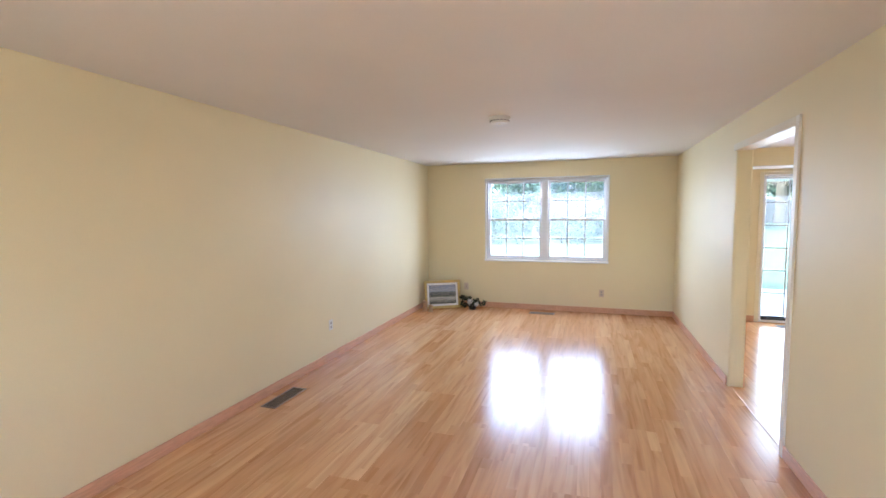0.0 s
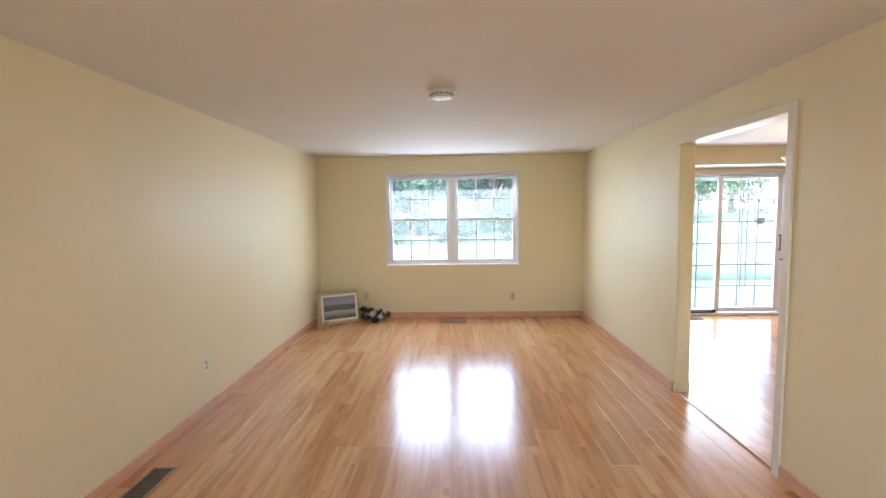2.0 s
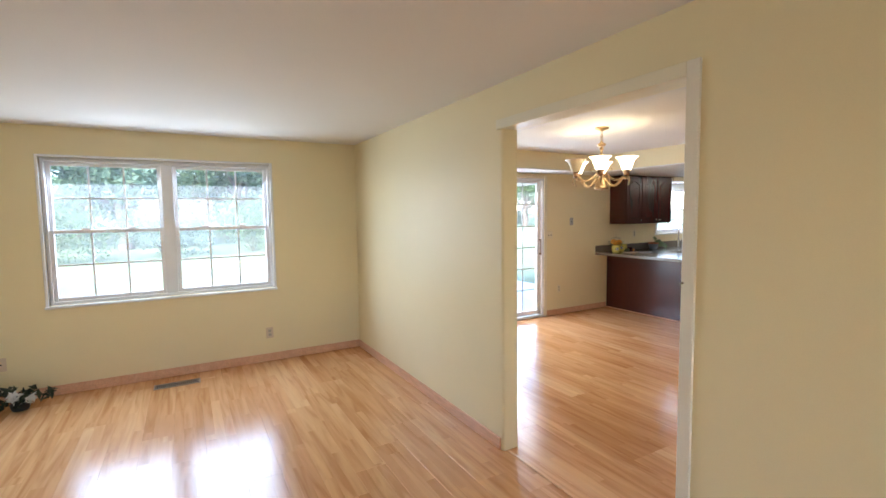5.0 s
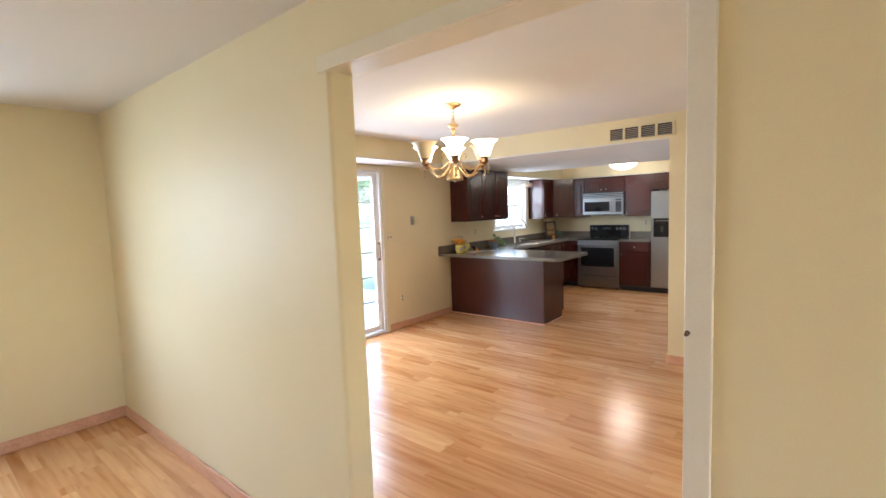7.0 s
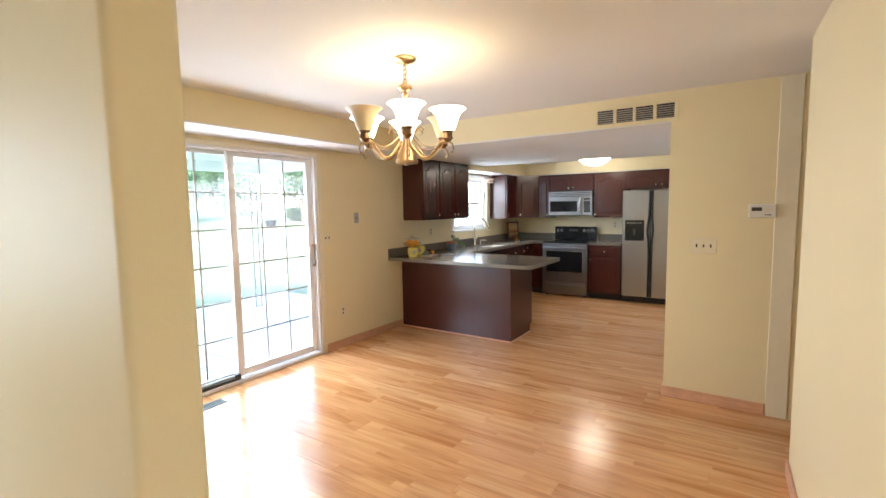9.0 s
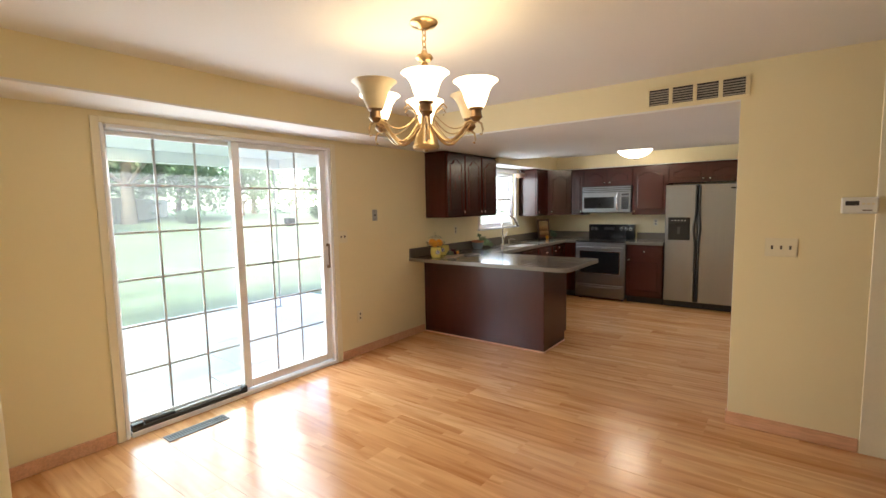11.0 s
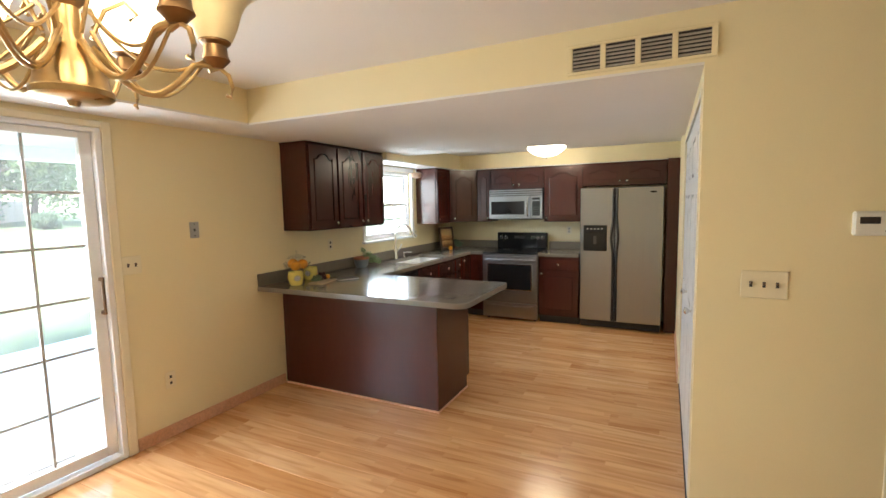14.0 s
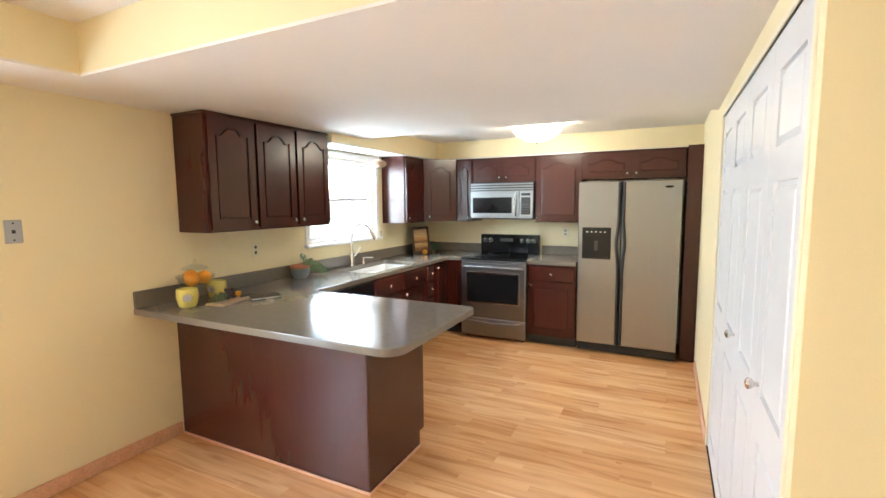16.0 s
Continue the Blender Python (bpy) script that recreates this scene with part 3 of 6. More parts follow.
def cabinet_door(parent, origin, u, w_dir, w, h, arch=True, knob=None, name="door"):
    """A raised-panel door: back plate, stiles, rails with a cathedral arch, proud panel and knob."""
    m = frame_axes(origin, u, w_dir)
    st, rt = min(0.052, w * 0.2), min(0.055, h * 0.2)
    rise = min(0.05, w * 0.2, h * 0.16) if arch else 0.0
    iw = w - 2 * st
    base = h - rt - rise
    bm = boxes((0, st, 0, h, 0, 0.02), (w - st, w, 0, h, 0, 0.02), (st, w - st, 0, rt, 0, 0.02), (st, w - st, rt, h - 0.01, 0, 0.009))
    curve = [(st + x, z) for x, z in arch_line(iw, base, rise)] if arch else [(st, base), (w - st, base)]
    top = slab([*curve, (w - st, h), (st, h)], 0.0, 0.02)
    tmp = bpy.data.meshes.new("tmp")
    top.to_mesh(tmp)
    top.free()
    bm.from_mesh(tmp)
    bpy.data.meshes.remove(tmp)
    bm.transform(m)
    bmesh.ops.recalc_face_normals(bm, faces=bm.faces)
    d = part(name, bm, CHERRY, parent)
    g = 0.008
    inner = [(st + g + x * (iw - 2 * g) / iw, z - g) for x, z in (arch_line(iw, base, rise) if arch else [(0, base), (iw, base)])]
    p = slab([(st + g, rt + g), (w - st - g, rt + g), *inner[::-1]], 0.009, 0.021, bevel=0.011, segments=2)
    p.transform(m)
    part("raised_panel", p, CHERRY, d)
    if knob:
        k = lathe([(0.006, 0.02), (0.006, 0.03), (0.0135, 0.036), (0.015, 0.042), (0.009, 0.049), (0.0, 0.05)], 14)
        k.transform(m @ Matrix.Translation((knob[0], knob[1], 0)))
        part("knob", k, CHROME, d, "brushed nickel knob", True)
    return d


def cabinet(name, label, at, body, crown=None, group="kitchen cabinets", category="cabinet"):
    c = thing(name, label, category, at, group)
    part("carcass", boxes(*body, bevel=0.002), CHERRY, c)
    if crown:
        part("top_moulding", boxes(*crown, bevel=0.004), CHERRY, c)
    return c


UB, UT = 1.362, 2.132
UB2, UT2 = 1.312, 2.05
SOUTH, WEST = ((1, 0, 0), (0, -1, 0)), ((0, -1, 0), (-1, 0, 0))
UF = 6.905
uc = cabinet("wall_cabinet", "dark cherry three-door wall cabinet with arched panels", (5.8, YN, UB), [(5.80, 6.95, UF, YN - 0.001, UB, UT - 0.001)],
             [(5.79, 6.96, UF - 0.012, YN - 0.002, UT - 0.02, UT - 0.002)])
dw = 1.15 / 3
for i in range(3):
    x0 = 5.80 + i * dw + 0.016
    ww = dw - 0.028
    cabinet_door(uc, (x0, UF - 0.001, UB + 0.022), *SOUTH, ww, UT - UB - 0.055, True, (ww - 0.028, 0.035) if i < 2 else (0.028, 0.035))
EF = 8.925   # face of the wall cabinets on the end wall
NX = 8.20
uc = cabinet("wall_cabinet", "dark cherry single wall cabinet beside the window", (8.4, YN, UB2), [(NX, 8.638, UF, YN - 0.001, UB2, UT2 - 0.001)],
             [(NX - 0.01, 8.638, UF - 0.012, YN - 0.002, UT2 - 0.02, UT2 - 0.002)])
cabinet_door(uc, (NX + 0.014, UF - 0.001, UB2 + 0.022), *SOUTH, 0.40, UT2 - UB2 - 0.055, True, (0.03, 0.035))
cc = thing("corner_wall_cabinet", "dark cherry diagonal corner wall cabinet with arched door", "cabinet", (9.0, 6.95, UB2), "kitchen cabinets")
part("carcass", slab([(8.64, UF), (EF, 6.60), (XE - 0.001, 6.60), (XE - 0.001, YN - 0.001), (8.64, YN - 0.001)], UB2, UT2 - 0.001), CHERRY, cc)
diag = Vector((EF - 8.64, 6.60 - UF, 0))
n = Vector((diag.y, -diag.x, 0)).normalized()
dd = diag.normalized()
cabinet_door(cc, Vector((8.64, UF, UB2 + 0.022)) + dd * 0.03 + n * 0.001, dd, n, diag.length - 0.06, UT2 - UB2 - 0.055, True, (0.03, 0.035))


def east_cabinet(label, y1, y0, z0, doors, knobs, arch=True, front=EF, name="wall_cabinet"):
    c = cabinet(name, label, (9.1, (y0 + y1) / 2, z0), [(front, XE - 0.001, y0 + 0.001, y1 - 0.001, z0, UT2 - 0.001)],
                [(front - 0.012, XE - 0.002, y0 + 0.001, y1 - 0.001, UT2 - 0.02, UT2 - 0.002)])
    w = (y1 - y0) / doors
    for i in range(doors):
        ww = w - 0.022
        k = knobs[i]
        cabinet_door(c, (front - 0.001, y1 - i * w - 0.011, z0 + 0.018), *WEST, ww, UT2 - z0 - 0.05, arch, (k if k > 0 else ww + k, 0.032))
    return c


RY0, RY1 = 5.635, 6.39
east_cabinet("narrow dark cherry wall cabinet beside the microwave", 6.598, RY1, UB2, 1, [-0.028])
east_cabinet("short dark cherry two-door cabinet over the microwave", RY1, RY0, 1.765, 2, [-0.03, 0.03])
east_cabinet("dark cherry wall cabinet with a tall arched door", RY0, 5.125, UB2, 1, [0.028])
FG = 8.86
east_cabinet("dark cherry two-door cabinet over the refrigerator", 5.12, 4.15, 1.765, 2, [-0.03, 0.03], True, FG)
fp = thing("filler_panel", "tall dark cherry filler panel beside the refrigerator", "panel", (8.9, 4.07, 0), "kitchen cabinets")
part("panel", boxes((8.70, XE - 0.001, YC + 0.002, 4.148, 0.001, UT2 - 0.001), bevel=0.003), CHERRY, fp)

# peninsula base
PX, PX2, PY = 5.73, 6.36, 5.655
pen = thing("peninsula_cabinet", "dark cherry peninsula base with plain glossy panels", "cabinet", (6.0, 6.4, 0), "kitchen cabinets")
part("back_panel", boxes((PX, PX + 0.018, PY + 0.004, YN - 0.016, 0.002, 0.874), bevel=0.002), CHERRY, pen)
part("end_panel", boxes((PX + 0.002, PX2 - 0.085, PY, PY + 0.0185, 0.002, 0.874), (PX2 - 0.0849, PX2 - 0.03, PY, PY + 0.0185, 0.10, 0.874), bevel=0.002), CHERRY, pen)
part("carcass", boxes((PX + 0.02, PX2, PY + 0.02, 6.56, 0.10, 0.873), (PX + 0.02, PX2 - 0.07, PY + 0.02, 6.56, 0.002, 0.099)), CHERRY, pen)
part("shoe_moulding", boxes((PX - 0.012, PX - 0.001, PY - 0.012, YN - 0.016, 0.001, 0.018), (PX - 0.001, PX2 - 0.088, PY - 0.012, PY - 0.001, 0.001, 0.018), bevel=0.004), BASE, pen, "pale beech shoe moulding")
for i in range(2):
    y1 = PY + 0.03 + i * 0.44
    cabinet_door(pen, (PX2 + 0.001, y1, 0.12), (0, 1, 0), (1, 0, 0), 0.43, 0.56, False, (0.03, 0.52))
    part("drawer", boxes((PX2 + 0.001, PX2 + 0.02, y1, y1 + 0.43, 0.70, 0.85), bevel=0.004), CHERRY, pen)

# base cabinets along the windows and the end wall
NF, BF = 6.60, 8.63


def base_cabinet(label, x0, x1, y0, y1, facing, kinds, at, top=0.873):
    c = thing("base_cabinet", label, "cabinet", at, "kitchen cabinets")
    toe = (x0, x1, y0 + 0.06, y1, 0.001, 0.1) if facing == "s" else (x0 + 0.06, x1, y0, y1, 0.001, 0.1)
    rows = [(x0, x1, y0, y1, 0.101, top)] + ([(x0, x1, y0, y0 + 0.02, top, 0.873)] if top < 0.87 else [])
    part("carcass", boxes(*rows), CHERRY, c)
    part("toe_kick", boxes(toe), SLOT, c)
    width = (x1 - x0) if facing == "s" else (y1 - y0)
    w = width / len(kinds)
    for i, k in enumerate(kinds):
        o = Vector((x0 + i * w + 0.012, y0 - 0.001, 0)) if facing == "s" else Vector((x0 - 0.001, y1 - i * w - 0.012, 0))
        u, n2 = SOUTH if facing == "s" else WEST
        ww = w - 0.024
        rows = {"door": [("drawer", 0.70, 0.15), ("door", 0.13, 0.55)], "drawers": [("drawer", 0.70, 0.15), ("drawer", 0.53, 0.15), ("drawer", 0.36, 0.15), ("drawer", 0.13, 0.21)],
                "full": [("door", 0.13, 0.72)]}[k]
        for what, z, h in rows:
            if what == "door":
                cabinet_door(c, o + Vector((0, 0, z)), u, n2, ww, h, False, (0.03, h - 0.035))
            else:
                bm = boxes((0, ww, 0, h, 0, 0.02), bevel=0.005)
                mm = frame_axes(o + Vector((0, 0, z)), u, n2)
                bm.transform(mm)
                dr = part("drawer", bm, CHERRY, c)
                kb = lathe([(0.006, 0.02), (0.006, 0.03), (0.0135, 0.036), (0.015, 0.042), (0.009, 0.049), (0.0, 0.05)], 14)
                kb.transform(mm @ Matrix.Translation((ww / 2, h / 2, 0)))
                part("knob", kb, CHROME, dr, "brushed nickel knob", True)
    return c


base_cabinet("dark cherry two-door sink base cabinet", 7.13, 8.09, NF, YN - 0.002, "s", ["door", "door"], (7.5, 6.9, 0), top=0.69)
base_cabinet("dark cherry drawer base cabinet beside the sink", 8.095, 8.28, NF, YN - 0.002, "s", ["drawers"], (8.1, 6.9, 0))
base_cabinet("dark cherry corner base cabinet with a full door", 8.285, 8.62, NF, YN - 0.002, "s", ["full"], (8.45, 6.9, 0))
base_cabinet("narrow dark cherry base cabinet beside the range", BF, XE - 0.002, RY1 + 0.004, YN - 0.002, "w", ["full"], (8.9, 6.7, 0))
base_cabinet("dark cherry base cabinet between range and refrigerator", BF, XE - 0.002, 5.122, RY0 - 0.004, "w", ["door"], (8.9, 5.4, 0))

dwm = thing("dishwasher", "black built-in dishwasher under the counter", "dishwasher", (6.75, 6.9, 0))
part("tub", boxes((6.50, 7.11, NF, YN - 0.002, 0.02, 0.873)), BLACKP, dwm)
part("door", boxes((6.51, 7.10, NF - 0.022, NF - 0.001, 0.10, 0.72), bevel=0.005), BLACK, dwm)
cp = part("control_panel", boxes((6.51, 7.10, NF - 0.03, NF - 0.001, 0.725, 0.868), bevel=0.006), BLACK, dwm)
for i in range(5):
    part("button", boxes((6.60 + i * 0.05, 6.63 + i * 0.05, NF - 0.033, NF - 0.03, 0.79, 0.805)), PLASTIC, cp)

# worktop with the sink cut out
CT0, CT1 = 0.876, 0.914


def arc(cx, cy, r, a0, a1, n=8):
    return [(cx + r * math.cos(radians(a0 + (a1 - a0) * i / n)), cy + r * math.sin(radians(a0 + (a1 - a0) * i / n))) for i in range(n + 1)]


CX0, CX1, CY0, CYF, CXF = 5.475, 6.39, 5.315, 6.575, 8.60
r = 0.10
outline = [(CX0, YN - 0.001), *arc(CX0 + r, CY0 + r, r, 180, 270), *arc(CX1 - 0.05, CY0 + 0.05, 0.05, 270, 360), *arc(CX1 + 0.05, CYF - 0.05, 0.05, 180, 90),
           (CXF, CYF), (CXF, RY1 + 0.003), (XE - 0.001, RY1 + 0.003), (XE - 0.001, YN - 0.001)]
top = part("worktop", slab(outline, CT0, CT1, 0.006, 2), STONE)
SX0, SX1, SY0, SY1 = 7.20, 8.05, 6.65, 7.075
cutter = part("cutter", boxes((SX0, SX1, SY0, SY1, CT0 - 0.05, CT1 + 0.05), bevel=0.03), STONE)
mod = top.modifiers.new("sink", "BOOLEAN")
mod.object, mod.operation, mod.solver = cutter, "DIFFERENCE", "EXACT"
bpy.context.view_layer.update()
cut = bpy.data.meshes.new_from_object(top.evaluated_get(bpy.context.evaluated_depsgraph_get()))
top.modifiers.clear()
top.data = cut
bpy.data.objects.remove(cutter)
tagged(top, "polished dark grey solid-surface worktop with a rounded peninsula end", "worktop")
part("backsplash", boxes((CX0 + 0.002, XE - 0.022, YN - 0.02, YN - 0.001, CT1 + 0.0005, CT1 + 0.105), (XE - 0.021, XE - 0.001, RY1 + 0.005, YN - 0.001, CT1 + 0.0005, CT1 + 0.105), bevel=0.003), STONE, top)
top2 = tagged(part("worktop", slab([(CXF, 5.122), (XE - 0.001, 5.122), (XE - 0.001, RY0 - 0.003), (CXF, RY0 - 0.003)], CT0, CT1, 0.006), STONE),
              "short dark grey worktop between range and refrigerator", "worktop")
part("backsplash", boxes((XE - 0.021, XE - 0.001, 5.124, RY0 - 0.005, CT1 + 0.0005, CT1 + 0.105), bevel=0.003), STONE, top2)

sink = thing("sink", "white undermount double kitchen sink", "sink", (7.6, 6.86, 0.74))
ENAMEL = surface("white_enamel", (0.85, 0.84, 0.8), 0.12, vary=0.02, bump=0)
xm2 = (SX0 + SX1) / 2
part("basin", boxes((SX0 - 0.02, SX1 + 0.02, SY0 - 0.02, SY1 + 0.02, 0.70, 0.712), (SX0 - 0.02, SX0, SY0 - 0.02, SY1 + 0.02, 0.712, 0.874), (SX1, SX1 + 0.02, SY0 - 0.02, SY1 + 0.02, 0.712, 0.874),
                    (SX0, SX1, SY0 - 0.02, SY0, 0.712, 0.874), (SX0, SX1, SY1, SY1 + 0.02, 0.712, 0.874), (xm2 - 0.012, xm2 + 0.012, SY0, SY1, 0.712, 0.865), bevel=0.003), ENAMEL, sink)
for sx in (-0.17, 0.17):
    part("drain", lathe([(0.0, 0.712), (0.04, 0.713), (0.042, 0.716), (0.03, 0.717), (0.0, 0.7145)], 16, Matrix.Translation((xm2 + sx, 6.86, 0))), CHROME, sink, smooth=True)

fx, fy = 7.53, 7.128
fa = thing("faucet", "brushed nickel gooseneck pull-down faucet", "faucet", (fx, fy, CT1))
part("base", lathe([(0.03, CT1), (0.03, CT1 + 0.008), (0.024, CT1 + 0.02), (0.022, CT1 + 0.13), (0.016, CT1 + 0.15), (0.0, CT1 + 0.15)], 18, Matrix.Translation((fx, fy, 0))), CHROME, fa, smooth=True)
neck = [(fx, fy, CT1 + 0.14), (fx, fy, CT1 + 0.29)]
dx, dy = 0.72, -0.69
for i in range(1, 13):
    a = math.pi * i / 12 * 0.86
    rr = 0.105
    o = rr - rr * math.cos(a)
    neck.append((fx + dx * o, fy + dy * o, CT1 + 0.29 + rr * math.sin(a) * 1.2))
part("spout", tube(neck, 0.0135), CHROME, fa, smooth=True)
e = Vector(neck[-1])
d3 = (Vector(neck[-1]) - Vector(neck[-2])).normalized()
part("spray_head", tube([e, e + d3 * 0.03, e + d3 * 0.10], 0.016, taper=[0.8, 1.0, 1.15]), CHROME, fa, smooth=True)
part("lever", tube([(fx + 0.02, fy, CT1 + 0.09), (fx + 0.05, fy - 0.01, CT1 + 0.10), (fx + 0.10, fy - 0.03, CT1 + 0.17)], 0.008, taper=[1.3, 1, 0.9]), CHROME, fa, smooth=True)
sd = thing("soap_dispenser", "brushed nickel soap dispenser beside the faucet", "soap dispenser", (7.72, 7.128, CT1))
part("pump", lathe([(0.02, CT1), (0.02, CT1 + 0.01), (0.012, CT1 + 0.02), (0.012, CT1 + 0.06), (0.0, CT1 + 0.06)], 14, Matrix.Translation((7.72, 7.128, 0))), CHROME, sd, smooth=True)
part("nozzle", tube([(7.71, 7.128, CT1 + 0.058), (7.75, 7.10, CT1 + 0.062), (7.80, 7.06, CT1 + 0.055)], 0.007), CHROME, sd, smooth=True)

# ---- appliances ----
FF = 8.60
FY0, FY1, FZ = 4.18, 5.105, 1.735
fg = thing("refrigerator", "stainless side-by-side refrigerator with black dispenser", "refrigerator", (8.95, 4.65, 0))
part("cabinet", boxes((FF + 0.07, XE - 0.03, FY0, FY1, 0.03, FZ - 0.01), bevel=0.005), BLACKP, fg)
fs = FY1 - 0.405
ld = part("freezer_door", boxes((FF, FF + 0.066, fs + 0.004, FY1, 0.10, FZ), bevel=0.008), STEEL, fg)
rd = part("fridge_door", boxes((FF, FF + 0.066, FY0, fs - 0.004, 0.10, FZ), bevel=0.008), STEEL, fg)
part("centre_strip", boxes((FF + 0.01, FF + 0.065, fs - 0.003, fs + 0.003, 0.10, FZ - 0.005), bevel=0.003), BLACKP, fg)


def bowed(y, sgn):
    """A full-height grip that swells outward and sideways at hand height."""
    pts = []
    for i in range(41):
        z = 0.115 + (FZ - 0.13) * i / 40
        k = math.exp(-((z - 1.13) / 0.13) ** 2)
        pts.append((FF - 0.010 - 0.028 * k, y + sgn * 0.018 * k, z))
    return pts


for dr, y, sg in ((ld, fs + 0.021, 1), (rd, fs - 0.021, -1)):
    part("handle", tube(bowed(y, sg), 0.0135, 10), BLACKP, dr, "black bowed full-height handle", True)
dp = part("dispenser", boxes((FF - 0.006, FF + 0.004, FY1 - 0.315, FY1 - 0.042, 0.965, 1.28), bevel=0.004), BLACK, ld, "black ice and water dispenser")
part("recess", boxes((FF - 0.009, FF - 0.004, FY1 - 0.30, FY1 - 0.057, 0.98, 1.19), bevel=0.002), BLACK, dp)
part("paddle", boxes((FF - 0.013, FF - 0.009, FY1 - 0.195, FY1 - 0.16, 1.05, 1.15), bevel=0.003), SLOT, dp)
for i in range(5):
    part("button", boxes((FF - 0.009, FF - 0.006, FY1 - 0.265 + i * 0.042, FY1 - 0.25 + i * 0.042, 1.232, 1.242)), PLASTIC, dp)
part("badge", lathe([(0.0, 0.0), (0.026, 0.0), (0.026, 0.003), (0.0, 0.003)], 16, frame_axes((FF, FY0 + 0.11, FZ - 0.065), (0, -1, 0), (-1, 0, 0)) @ Matrix.Diagonal((1.5, 0.42, 1, 1))), BLACK, rd)
part("toe_grille", boxes((FF + 0.04, FF + 0.10, FY0 + 0.01, FY1 - 0.01, 0.012, 0.092), *[(FF + 0.034, FF + 0.04, FY0 + 0.02, FY1 - 0.02, 0.025 + i * 0.014, 0.032 + i * 0.014) for i in range(5)]), BLACKP, fg)
for y in (FY0 + 0.05, FY1 - 0.05):
    part("foot", lathe([(0.02, 0.001), (0.02, 0.02), (0.012, 0.031), (0.0, 0.031)], 10, Matrix.Translation((FF + 0.13, y, 0))), BLACKP, fg)
    part("foot", lathe([(0.02, 0.001), (0.02, 0.02), (0.012, 0.031), (0.0, 0.031)], 10, Matrix.Translation((XE - 0.1, y, 0))), BLACKP, fg)

RF = 8.565
rg = thing("range", "stainless electric range with black glass top", "range", (8.9, 6.0, 0))
ry0, ry1 = RY0 + 0.003, RY1 - 0.003
part("body", boxes((RF + 0.045, XE - 0.004, ry0, ry1, 0.03, 0.895), bevel=0.003), BLACKP, rg)
for x in (RF + 0.09, XE - 0.06):
    for y in (ry0 + 0.05, ry1 - 0.05):
        part("foot", lathe([(0.018, 0.001), (0.018, 0.031), (0.0, 0.031)], 10, Matrix.Translation((x, y, 0))), BLACKP, rg)
part("cooktop", boxes((RF + 0.0, XE - 0.06, ry0, ry1, 0.896, 0.918), bevel=0.006), BLACK, rg, "black ceramic glass cooktop")
od = part("oven_door", boxes((RF, RF + 0.044, ry0, ry1, 0.245, 0.865), bevel=0.006), STEEL, rg)
part("trim_band", boxes((RF + 0.012, RF + 0.044, ry0, ry1, 0.867, 0.895), bevel=0.003), STEEL, rg)
part("window_frame", boxes((RF - 0.004, RF + 0.002, ry0 + 0.065, ry1 - 0.065, 0.41, 0.765), bevel=0.002), CHROME, od)
part("oven_window", boxes((RF - 0.006, RF - 0.003, ry0 + 0.08, ry1 - 0.08, 0.426, 0.748), bevel=0.001), BLACK, od, "dark oven window")
part("handle", tube([(RF, ry0 + 0.04, 0.815), (RF - 0.035, ry0 + 0.055, 0.82), (RF - 0.045, (ry0 + ry1) / 2, 0.825), (RF - 0.035, ry1 - 0.055, 0.82), (RF, ry1 - 0.04, 0.815)], 0.013), STEEL, od, smooth=True)
sdw = part("storage_drawer", boxes((RF, RF + 0.044, ry0, ry1, 0.035, 0.237), bevel=0.006), STEEL, rg)
part("drawer_handle", tube([(RF, ry0 + 0.05, 0.215), (RF - 0.02, ry0 + 0.09, 0.205), (RF - 0.026, (ry0 + ry1) / 2, 0.195), (RF - 0.02, ry1 - 0.09, 0.205), (RF, ry1 - 0.05, 0.215)], 0.009), STEEL, sdw, smooth=True)
bgd = part("backguard", boxes((XE - 0.10, XE - 0.02, ry0 + 0.01, ry1 - 0.01, 0.919, 1.145), bevel=0.008), BLACK, rg, "black control backguard")
for y in (ry1 - 0.07, ry1 - 0.14, ry0 + 0.21, ry0 + 0.14, ry0 + 0.07):
    part("knob", lathe([(0.024, 0.0), (0.022, 0.018), (0.017, 0.026), (0.0, 0.026)], 14, frame_axes((XE - 0.10, y, 1.075), (0, -1, 0), (-1, 0, 0))), BLACKP, bgd, smooth=True)
    part("knob_ring", lathe([(0.0245, 0.0), (0.0285, 0.0), (0.0285, 0.003), (0.0245, 0.003)], 18, frame_axes((XE - 0.1002, y, 1.075), (0, -1, 0), (-1, 0, 0))), CHROME, bgd)
    part("knob_mark", boxes((XE - 0.1275, XE - 0.126, y - 0.002, y + 0.002, 1.075, 1.095)), PLASTIC, bgd)
part("display", boxes((XE - 0.103, XE - 0.10, (ry0 + ry1) / 2 - 0.05, (ry0 + ry1) / 2 + 0.11, 1.06, 1.10)), SLOT, bgd)
RING = surface("grey_element_ring", (0.06, 0.06, 0.06), 0.25, bump=0)
for x, y, q in ((8.72, ry0 + 0.19, 0.11), (8.72, ry1 - 0.19, 0.085), (9.02, ry0 + 0.19, 0.085), (9.02, ry1 - 0.19, 0.11)):
    part("element_ring", lathe([(q - 0.004, 0.9182), (q - 0.004, 0.919), (q, 0.919), (q, 0.9182)], 28, Matrix.Translation((x, y, 0))), RING, rg)

